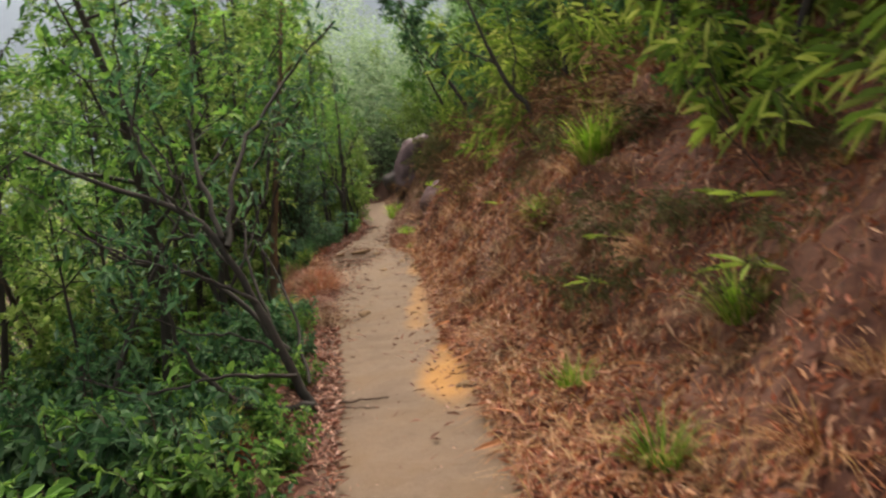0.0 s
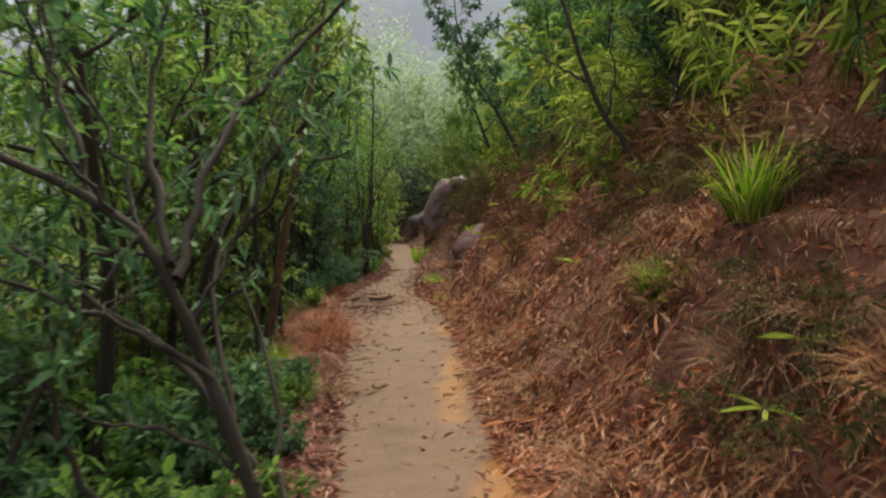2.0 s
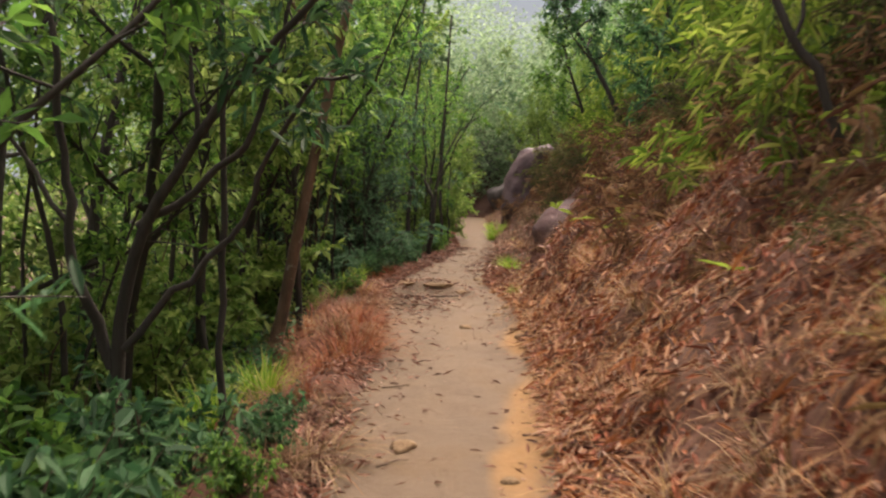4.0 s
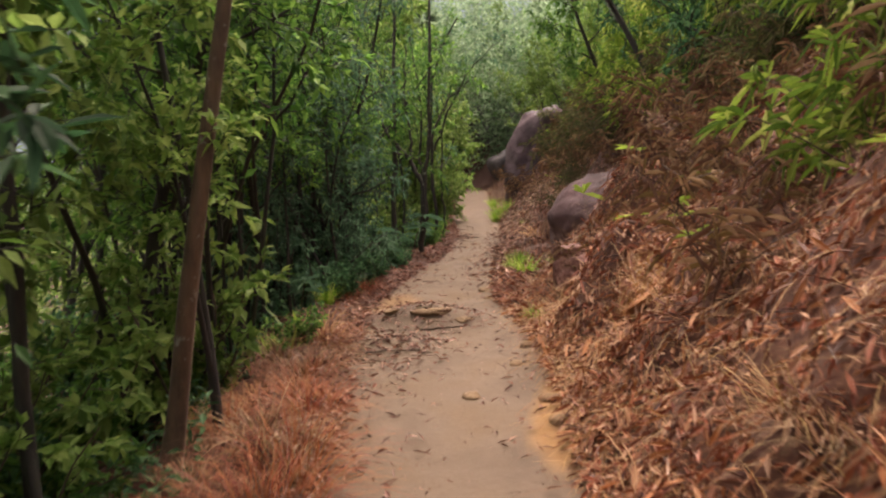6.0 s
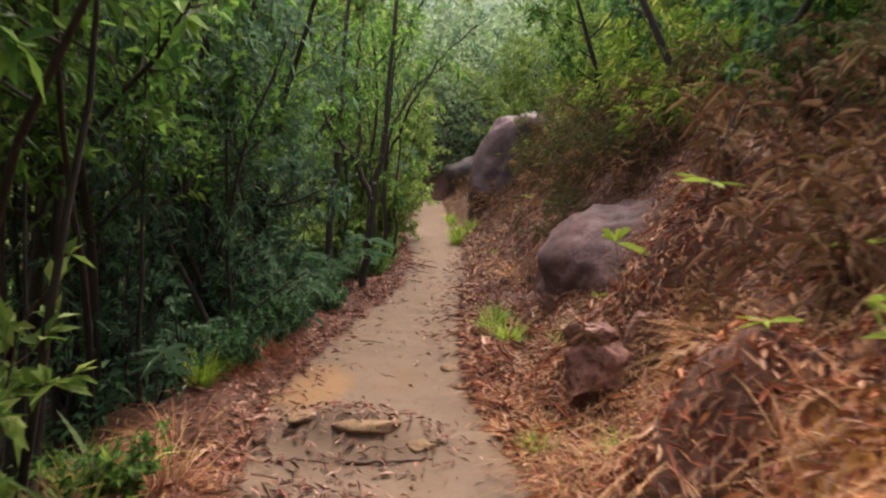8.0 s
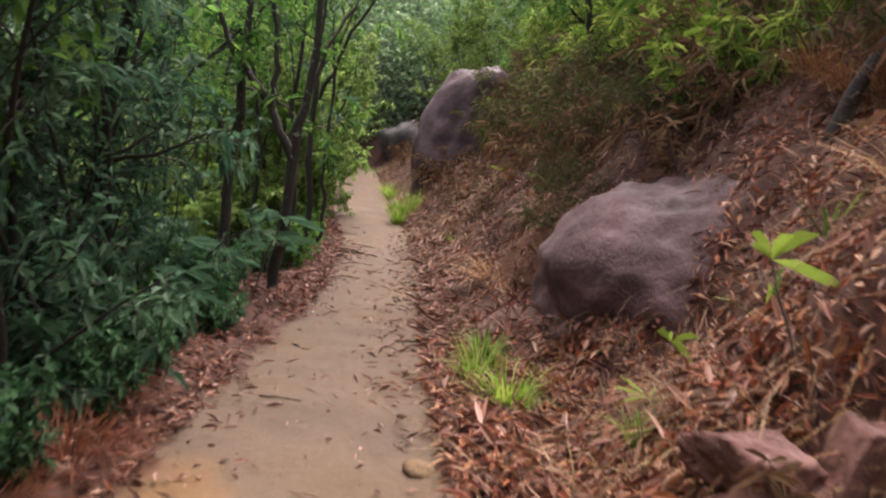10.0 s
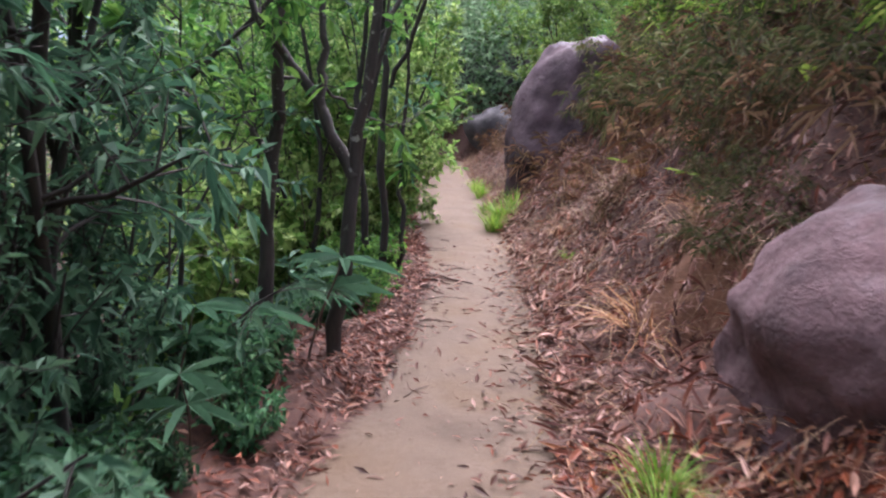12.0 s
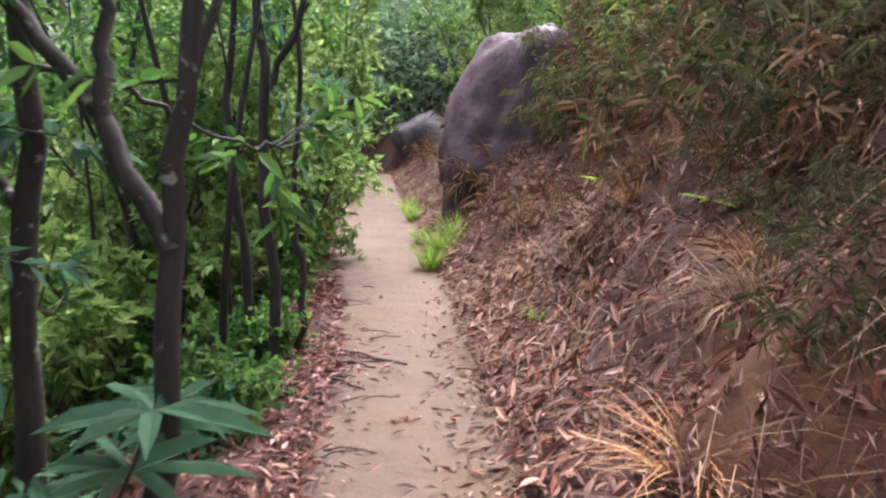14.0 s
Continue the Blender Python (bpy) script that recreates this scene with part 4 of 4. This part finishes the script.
plant(dead, spots_right(RNG, 34, 6.5, 16, 0.7, 2.6) + spots_right(RNG, 34, 18.5, 34, 0.6, 2.6) + [(-0.45, 24.2, 0.9), (-0.2, 24.05, 1.0), (-0.15, 24.5, 1.1), (0.0, 24.3, 1.2), (-0.35, 24.1, 0.8)], RNG, "sprawling half-dead scrub with straw-coloured narrow leaves", "scrub", "dead scrub on the bank", (0.6, 1.2))


up_rng = np.random.default_rng(61)
sp = spots_right(up_rng, 46, 14.8, 26, 1.3, 3.2)
for i, (x, y) in enumerate(b for b in sp if not (15.8 < b[1] < 18.6 and b[0] < 1.0)):
    copy_thing(hay[i % 3], place(x, y, up_rng.uniform(0, 360), 1.0)).matrix_basis = place(x, y, up_rng.uniform(0, 360), up_rng.uniform(0.9, 1.5), 0, up_rng.uniform(-15, 15))
for i, (x, y) in enumerate(spots_right(up_rng, 34, 2.5, 8.0, 0.4, 2.4) + spots_right(up_rng, 16, 18.6, 22.0, 0.5, 2.2) + [(-1.9, 11.2), (-2.2, 11.9), (-2.0, 12.4), (-2.35, 12.7), (-2.15, 13.1), (-2.5, 12.2), (-2.3, 11.4), (-2.45, 13.3), (-2.1, 10.8), (-1.95, 12.85)]):
    copy_thing(hay[i % 3], place(x, y, 0)).matrix_basis = place(x, y, up_rng.uniform(0, 360), up_rng.uniform(0.6, 1.2), 0, up_rng.uniform(-15, 15))
for i, (x, y) in enumerate(spots_right(up_rng, 26, 15, 25, 1.6, 3.0)):
    copy_thing(dead[i % 3], place(x, y, 0)).matrix_basis = place(x, y, up_rng.uniform(0, 360), up_rng.uniform(0.8, 1.4))
for i, (x, y) in enumerate(spots_right(up_rng, 12, 15.5, 25, 2.0, 3.0)):
    copy_thing(tuft[i % 3], place(x, y, 0)).matrix_basis = place(x, y, up_rng.uniform(0, 360), up_rng.uniform(0.9, 1.4))


olive = [make_bush(360 + i, 0.85, 6, 11, 10, (0.1, 0.014, 0.6, 0.6), LEAF_OLIVE, splay=1.4, r=0.006, twig_len=0.26, name="hanging_scrub", rise=-0.04) for i in range(3)]
ol_rng = np.random.default_rng(63)
sp = [(b[0], b[1], 0.55) for b in spots_right(ol_rng, 14, 3.0, 8.5, 0.9, 2.3)] + spots_right(ol_rng, 9, 5.5, 14, 1.7, 2.9) + spots_right(ol_rng, 44, 14, 25.5, 1.3, 2.9) + [(b[0], b[1], 0.5) for b in spots_right(ol_rng, 9, 18.6, 21.5, 0.9, 2.0)] + [(-0.35, 24.0, 0.9), (0.05, 23.8, 1.1), (-0.1, 24.6, 1.3), (0.2, 24.4, 1.3), (-0.5, 24.35, 0.6)]
plant(olive, [b for b in sp if not (12.8 < b[1] < 18.6 and b[0] < 1.5)], ol_rng, "olive-green scrub of narrow leaves hanging down the bank", "scrub", "hanging scrub on the bank", (0.7, 1.25))


def make_seedling(seed, tall, leaves, ll, lw, material, name="seedling", droop=0.35, whorls=1, lop=0.0):
    """A stalk that carries a whorl of long leaves, each leaf a piece of its own."""
    rng = np.random.default_rng(seed)
    thing = new(name)
    w = Geo()
    stalk = stem_line(rng, (0, 0, -0.05), (0.1, 0, 1), tall, 5, 0.05)
    tube(w, stalk, np.linspace(0.007, 0.004, 5), 5)
    child("stalk", w.mesh("stalk", TWIG, True), thing)
    for k in range(whorls):
        top = stalk[-1 - k]
        for i in range(leaves):
            a = i * (2 * math.pi - lop * 3) / leaves + rng.normal(0, 0.15 + 0.3 * lop)
            g = Geo()
            leaf_blades(g, top[None], np.array([[math.cos(a), math.sin(a), rng.uniform(0.0, 0.5 + lop)]]), ll * rng.uniform(0.8, 1.15), lw, rng, droop, 0.3)
            child("leaf", g.mesh("leaf", material), thing)
    return thing


palm = [make_seedling(400 + i, 0.55, 9, 0.26, 0.05, LEAF_BLUE, whorls=2) for i in range(2)]
plant(palm, [(-2.4, 18.02, 1.15), (-2.5, 16.9, 0.8), (-2.75, 17.3, 1.0), (-2.9, 16.4, 0.9), (-2.6, 19.0, 0.9), (-2.7, 15.7, 0.7), (-2.95, 18.1, 1.2), (-3.2, 17.8, 1.1), (-2.75, 14.3, 0.8)], RNG, "dark-green seedling with a whorl of long leaves", "seedling", "seedlings in the shade")
pale = [make_seedling(410 + i, 0.2, 6, 0.22, 0.03, LEAF_BAMBOO, droop=0.2) for i in range(2)]
plant(pale, [(1.54, 5.7, 1.1), (1.35, 5.67, 1.0), (2.09, 4.5, 1.4), (0.4, 14.9, 1.2), (0.75, 13.6, 1.0), (0.3, 13.5, 0.8), (-0.2, 15.9, 0.9), (1.94, 4.12, 1.3), (0.2, 20.5, 1.0), (0.1, 22.5, 1.0), (0.9, 18.9, 1.0), (1.2, 7.0, 0.9), (0.9, 8.9, 0.8), (1.1, 10.6, 0.9), (0.5, 11.9, 0.8), (0.2, 12.9, 0.7), (0.6, 12.7, 0.9), (1.7, 6.9, 1.2), (1.5, 8.9, 1.0), (-0.3, 20.0, 0.8), (-0.5, 21.6, 0.8), (0.4, 19.6, 1.1)], RNG, "pale-green seedling with narrow bamboo-like leaves", "seedling", "seedlings on the bank")

tall_pale = [make_seedling(420 + i, 0.5, 5, 0.24, 0.034, LEAF_BAMBOO, droop=0.55, lop=1.1) for i in range(3)]
plant(tall_pale, [(0.0, 14.95, 1.0), (-0.2, 15.9, 0.9), (0.6, 18.9, 1.0), (0.2, 19.6, 0.9), (1.0, 12.6, 0.9), (1.2, 11.4, 1.0), (1.5, 10.4, 0.8), (2.3, 4.6, 1.0), (2.1, 5.4, 0.9), (0.9, 13.4, 0.8), (1.3, 13.0, 0.9), (0.5, 13.0, 0.6), (1.6, 9.2, 0.8)], RNG, "pale-green bamboo-like sprig with drooping leaves", "seedling", "tall sprigs on the bank", tilt=25)
blade = [make_tuft(430 + i, 0.62, 7, 0.03, LEAF_BAMBOO, 0.7, 0.35, "strap_leaf_plant", 0.03) for i in range(2)]
plant(blade, [(0.3, 15.99, 1.0), (-2.35, 13.1, 1.0), (-2.3, 12.75, 0.8), (0.55, 16.1, 0.7)], np.random.default_rng(66), "young plant of a few long pale-green strap leaves", "plant", "strap-leaved plants")
# ---- sticks and stones on the path ----
def stick(pts, r, label="dark fallen stick lying on the sandy path", seed=0):
    rng = np.random.default_rng(seed)
    line = smooth_line([(x, y, float(height(x, y)) + r * 0.6 + lift) for x, y, lift in pts], 12, rng, r * 0.35)
    g = Geo()
    tube(g, line, r * np.linspace(1.0, 0.45, 12), 6)
    tagged(new("stick", g.mesh("stick", TWIG, True)), label, "stick", "sticks on the path")


stick([(-2.6, 20.7, 0.02), (-2.2, 20.62, 0.02), (-1.75, 20.45, 0)], 0.014, seed=1)
stick([(-2.5, 20.45, 0), (-2.2, 20.5, 0.02), (-1.95, 20.55, 0)], 0.009, seed=2)
stick([(-2.55, 20.2, 0), (-2.3, 20.25, 0.01), (-2.1, 20.2, 0)], 0.008, seed=3)
stick([(-1.5, 13.72, 0.0), (-1.3, 13.76, 0.01), (-1.08, 13.84, 0.0)], 0.01, seed=4)
stick([(-1.9, 12.9, 0.0), (-1.6, 12.95, 0.02), (-1.35, 13.05, 0.0)], 0.008, seed=5)
stick([(-0.55, 5.3, 0.0), (-0.35, 5.22, 0.02), (-0.15, 5.25, 0.0)], 0.012, seed=6)
stick([(-0.6, 5.1, 0.0), (-0.4, 5.12, 0.02), (-0.2, 5.08, 0.0)], 0.009, seed=7)
sr = np.random.default_rng(64)
for i in range(13):
    y = sr.uniform(19.2, 20.8)
    x = float(left_edge(y)) + sr.uniform(-0.4, 0.05)
    a, ln = sr.normal(0, 0.3), sr.uniform(0.15, 0.38)
    stick([(x, y, 0), (x + ln * 0.5 * math.cos(a), y + ln * 0.5 * math.sin(a), 0.015), (x + ln * math.cos(a), y + ln * math.sin(a), 0)], sr.uniform(0.004, 0.011), "dark root or stick at the path's edge", 200 + i)
for i in range(26):
    y = RNG.uniform(8, 24)
    side = RNG.uniform(0, 1)
    x = float(left_edge(y)) + (RNG.uniform(-0.1, 0.25) if side < 0.6 else float(right_edge(y) - left_edge(y)) - RNG.uniform(-0.1, 0.2))
    a, ln = RNG.normal(0, 0.5), RNG.uniform(0.1, 0.3)
    stick([(x, y, 0), (x + ln * 0.5 * math.cos(a), y + ln * 0.5 * math.sin(a), 0.01), (x + ln * math.cos(a), y + ln * math.sin(a), 0)], RNG.uniform(0.003, 0.007), seed=20 + i)
for i, (x, y, s) in enumerate([(0.38, 5.35, 0.06), (0.45, 5.28, 0.045), (-0.72, 8.55, 0.07), (-0.58, 13.9, 0.06), (-0.5, 13.6, 0.05), (-0.55, 13.2, 0.07), (-0.62, 12.7, 0.05), (-0.85, 12.0, 0.06), (-0.15, 8.2, 0.04), (-2.35, 20.55, 0.045), (-1.15, 15.6, 0.07), (-1.05, 15.2, 0.06), (-0.35, 11.9, 0.07), (-0.3, 11.5, 0.06)]):
    rock("stone", (x, y, float(height(x, y)) + s * 0.05), (s * 1.3, s, s * 0.5), 60 + i, STONE, "small tan stone half sunk in the path", i * 47, 0.2, 5, "stones on the path", 2)


for i, (x, y, sx, sy, sz, a) in enumerate([(-1.42, 14.0, 0.2, 0.09, 0.03, 10), (-1.15, 13.95, 0.08, 0.06, 0.03, 40), (-1.8, 14.05, 0.12, 0.07, 0.03, 70)]):
    rock("stone", (x, y, float(height(x, y)) - 0.008), (sx, sy, sz), 90 + i, STONE, "flat tan stone slab in the hump beside the path", a, 0.15, 6, "slabs in the hump", 3, 0.4)


CLAY = rock_material("orange_clay", (0.3, 0.1, 0.03), (0.45, 0.2, 0.1), 0.0)
rock("clay_clod", (0.3, 12.3, float(height(0.3, 12.3)) + 0.005), (0.18, 0.28, 0.045), 120, CLAY, "broken slab of orange clay sticking out of the bank", -20, 0.18, 7, "", 4, 0.5, -38)


# ---- leaf litter ----
def litter_points(rng, n, y0, y1, left=0.0):
    y = rng.uniform(y0, y1, n)
    kind = rng.uniform(0, 1, n)
    x = np.where(kind > left, right_edge(y) + 0.03 + np.where(rng.uniform(0, 1, n) < 0.5, rng.exponential(0.7, n), rng.uniform(0, 3.2, n)), left_edge(y) + 0.02 - rng.exponential(0.3, n))
    bare = np.clip((x - right_edge(y) - 0.5) / 0.4, 0, 1) * np.interp(y, [5.5, 7.5], [1, 0])
    keep = (rng.uniform(0, 1, n) > 0.25 * bare) & (vnoise(x * 1.6, y * 1.6, 51) + 0.6 * vnoise(x * 4, y * 4, 52) > rng.uniform(-1.4, 0.6, n))
    x, y = x[keep], y[keep]
    return on_ground(rng, x, y)


def on_ground(rng, x, y):
    n, e = len(x), 0.04
    z = height(x, y)
    nx, ny = (height(x + e, y) - z) / e, (height(x, y + e) - z) / e
    nrm = unit(np.stack([-nx, -ny, np.ones(n)], -1))
    return np.stack([x, y, z], -1) + nrm * rng.uniform(0.004, 0.04, n)[:, None], nrm


def litter_dirs(rng, nrm):
    d = rng.normal(0, 1, nrm.shape)
    d = d - nrm * np.sum(d * nrm, -1, keepdims=True)
    return unit(unit(d) + nrm * rng.normal(0.12, 0.25, (len(nrm), 1)))


lr = np.random.default_rng(900)
for y0, y1, count, big, material, label, left in ((0.5, 17.5, 95000, 1.0, LITTER, "thick litter of dry reddish-brown leaves on the bank", 0.0), (14.5, 35.5, 100000, 0.75, LITTER_GREY, "thick litter of dull umber leaves on the bank", 0.0), (0.6, 35.5, 34000, 0.9, LITTER_GREY, "brown leaf litter along the falling edge of the path", 1.0)):
    p, nrm = litter_points(lr, count, y0, y1, left)
    g = Geo()
    leaf_blades(g, p, litter_dirs(lr, nrm), big * lr.uniform(0.035, 0.115, len(p)), big * lr.uniform(0.011, 0.028, len(p)), lr, 0.05, 0.5, True)
    pile = tagged(new("leaf_litter", g.mesh("leaf_litter", material)), label, "leaf litter", kind="stuff")
    if y0 == 0.5:
        litter = pile
# drifts of leaves and crumbs on the path
g = Geo()
for cx, cy, rx, ry, k in ((-1.6, 14.05, 0.4, 0.22, 520), (-1.5, 13.1, 0.24, 0.22, 360), (-1.75, 12.3, 0.2, 0.4, 160), (-1.25, 9.9, 0.15, 0.8, 160), (-1.0, 8.2, 0.12, 0.7, 90), (-2.1, 20.3, 0.25, 0.4, 120), (-2.1, 18.8, 0.15, 0.6, 120), (-1.25, 17.8, 0.14, 1.2, 260), (-1.3, 20.0, 0.14, 1.2, 260), (-0.5, 13.6, 0.15, 0.7, 120), (-0.1, 9.2, 0.12, 1.4, 140), (0.35, 6.2, 0.2, 0.9, 160), (-2.1, 15.2, 0.2, 0.8, 140), (-0.9, 7.0, 0.16, 1.4, 260), (-1.45, 11.2, 0.2, 1.2, 300), (-2.2, 17.4, 0.2, 1.6, 260), (-2.25, 19.8, 0.2, 0.9, 260), (-1.3, 18.6, 0.16, 1.6, 420), (-1.5, 21.6, 0.14, 1.2, 260), (-0.45, 12.6, 0.16, 1.0, 160), (0.3, 7.2, 0.16, 1.2, 240)):
    p, nrm = on_ground(lr, lr.normal(cx, rx, k), lr.normal(cy, ry, k))
    leaf_blades(g, p - nrm * 0.012, litter_dirs(lr, nrm), lr.uniform(0.03, 0.1, k), lr.uniform(0.01, 0.025, k), lr, 0.05, 0.5, True)
k = 2600
y = lr.uniform(2, 30, k)
q = lr.beta(0.5, 0.5, k)
p, nrm = on_ground(lr, left_edge(y) * q + right_edge(y) * (1 - q), y)
leaf_blades(g, p - nrm * 0.012, litter_dirs(lr, nrm * 1.0), lr.uniform(0.006, 0.028, k), lr.uniform(0.004, 0.012, k), lr, 0.0, 0.4, True)
tagged(new("leaf_litter", g.mesh("leaf_crumbs", LITTER_GREY)), "scattered dry leaves and crumbs on the sandy path", "leaf litter", kind="stuff")
for y0, y1, material, label in ((3, 15, STRAW, "tangle of thin reddish dead stalks over the bank"), (15, 35, STRAW_DULL, "tangle of thin dull dead stalks hanging over the bank")):
    p, nrm = litter_points(lr, 15000, y0, y1)
    g = Geo()
    down = unit(nrm * [1, 1, 0.0] + 1e-6)
    grass_blades(g, p, unit(litter_dirs(lr, nrm) + nrm * 0.5 + down * 0.5), lr.uniform(0.12, 0.4, len(p)), lr.uniform(0.002, 0.006, len(p)), lr.uniform(0.2, 0.9, len(p)), lr)
    tagged(new("dry_stalks", g.mesh("dry_stalks", material)), label, "dry stalks", kind="stuff")
k = 4500
y = lr.uniform(4, 15.5, k)
p, nrm = on_ground(lr, right_edge(y) + 0.05 + lr.exponential(0.8, k), y)
g = Geo()
leaf_blades(g, p + nrm * 0.02, litter_dirs(lr, nrm), lr.uniform(0.08, 0.17, k), lr.uniform(0.013, 0.028, k), lr, 0.05, 0.5)
tagged(new("leaf_litter", g.mesh("long_leaves", LITTER)), "long curled dry leaves strewn over the bank", "leaf litter", kind="stuff")
k = 5000
y = lr.uniform(15, 26, k)
p, nrm = on_ground(lr, right_edge(y) + 0.05 + np.where(lr.uniform(0, 1, k) < 0.5, lr.exponential(0.6, k), lr.uniform(0, 3, k)), y)
g = Geo()
leaf_blades(g, p + nrm * 0.02, litter_dirs(lr, nrm), lr.uniform(0.07, 0.17, k), lr.uniform(0.014, 0.032, k), lr, 0.05, 0.5)
tagged(new("leaf_litter", g.mesh("long_leaves", LITTER_GREY)), "dull curled dry leaves strewn over the upper bank", "leaf litter", kind="stuff")
# the big single leaves that can be told apart
p, nrm = litter_points(lr, 1200, 4, 24)
keep = [i for i in range(len(p)) if p[i, 0] > right_edge(p[i, 1]) - 0.1 and p[i, 0] < right_edge(p[i, 1]) + 1.1][:300]
protos = []
for i in range(12):
    g = Geo()
    leaf_blades(g, np.zeros((1, 3)), np.array([[1.0, 0, 0.05]]), lr.uniform(0.11, 0.21), lr.uniform(0.02, 0.038), lr, lr.uniform(-0.05, 0.12), 0.5)
    protos.append((g.mesh("dry_leaf", LITTER), g.mesh("dry_leaf", LITTER_GREY)))
for n, i in enumerate(keep):
    ob = child("dry_leaf", protos[n % 12][int(p[i, 1] > 15)], litter)
    z = Vector(nrm[i])
    ob.matrix_basis = Matrix.Translation(Vector(p[i]) + z * 0.03) @ z.to_track_quat("Z", "Y").to_matrix().to_4x4() @ pose(0, 0, 0, lr.normal(0, 15), lr.normal(0, 12), lr.uniform(0, 360))


# ---- undergrowth and back woods that nobody could count ----
def cover(name, label, category, rng, xs, ys, tall, size, material, clump=0.0, top=None):
    """Leaves over the ground up to a height, gathered in clumps."""
    n = len(xs)
    zs = rng.uniform(0, 1, n) ** (1.6 if clump == 0 else 0.9) * (tall if top is None else top)
    v = vnoise(xs * 0.9 + zs * 0.5, ys * 0.9 - zs * 0.7, 31) + vnoise(xs * 0.8 - zs * 0.8, ys * 0.8 + zs * 0.6, 32) + 0.5 * vnoise(xs * 2.3 + zs, ys * 2.3 + zs * 2, 33)
    ok = v > clump if clump else v > -0.6
    xs, ys, zs = xs[ok], ys[ok], zs[ok]
    p = np.stack([xs, ys, height(xs, ys) + zs], -1)
    g = Geo()
    d = rng.normal(0, 1, p.shape) * [1, 1, 0.5]
    leaf_blades(g, p, d, size * rng.uniform(0.6, 1.3, len(p)), size * 0.42 * rng.uniform(0.7, 1.2, len(p)), rng, 0.25, 0.25, True)
    tagged(new(name, g.mesh(name, material)), label, category, kind="stuff")


cr = np.random.default_rng(950)
n = 60000
y = cr.uniform(-2, 36, n)
cover("undergrowth", "low green undergrowth on the falling slope", "undergrowth", cr, left_edge(y) - 0.75 - np.where(cr.uniform(0, 1, n) < 0.6, cr.exponential(1.6, n), cr.uniform(1.5, 14, n)), y, 0.3, 0.1, LEAF_DARK)
n = 45000
y = cr.uniform(0, 36, n)
cover("undergrowth", "low leafy scrub on top of the bank", "undergrowth", cr, right_edge(y) + 2.9 + cr.exponential(1.6, n), y, 0.8, 0.12, LEAF_MID)
n = 80000
y = cr.uniform(-6, 40, n)
cover("far_woods", "dense green woods behind the slender trees", "woods", cr, left_edge(y) - cr.uniform(4.5, 13, n), y, 4.2, 0.17, LEAF_LIGHT, 0.12)
# the haze past the bend is only the pale leaf colour
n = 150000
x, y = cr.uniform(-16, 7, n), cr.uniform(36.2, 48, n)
cover("far_woods", "hazy green woods past the bend of the path", "woods", cr, x, y, 7, 0.22, LEAF_HAZED, 0.0, np.interp(x, [-16, -6, -4.2, -2.6, 0, 7], [10, 9, 7.5, 4.8, 4.4, 4.6]) * cr.uniform(0.2, 1, n))
n = 60000
y = cr.uniform(-4, 38, n)
cover("far_woods", "dense green woods on top of the bank", "woods", cr, right_edge(y) + cr.uniform(3.8, 8, n), y, 4.0, 0.17, LEAF_MID, 0.12)
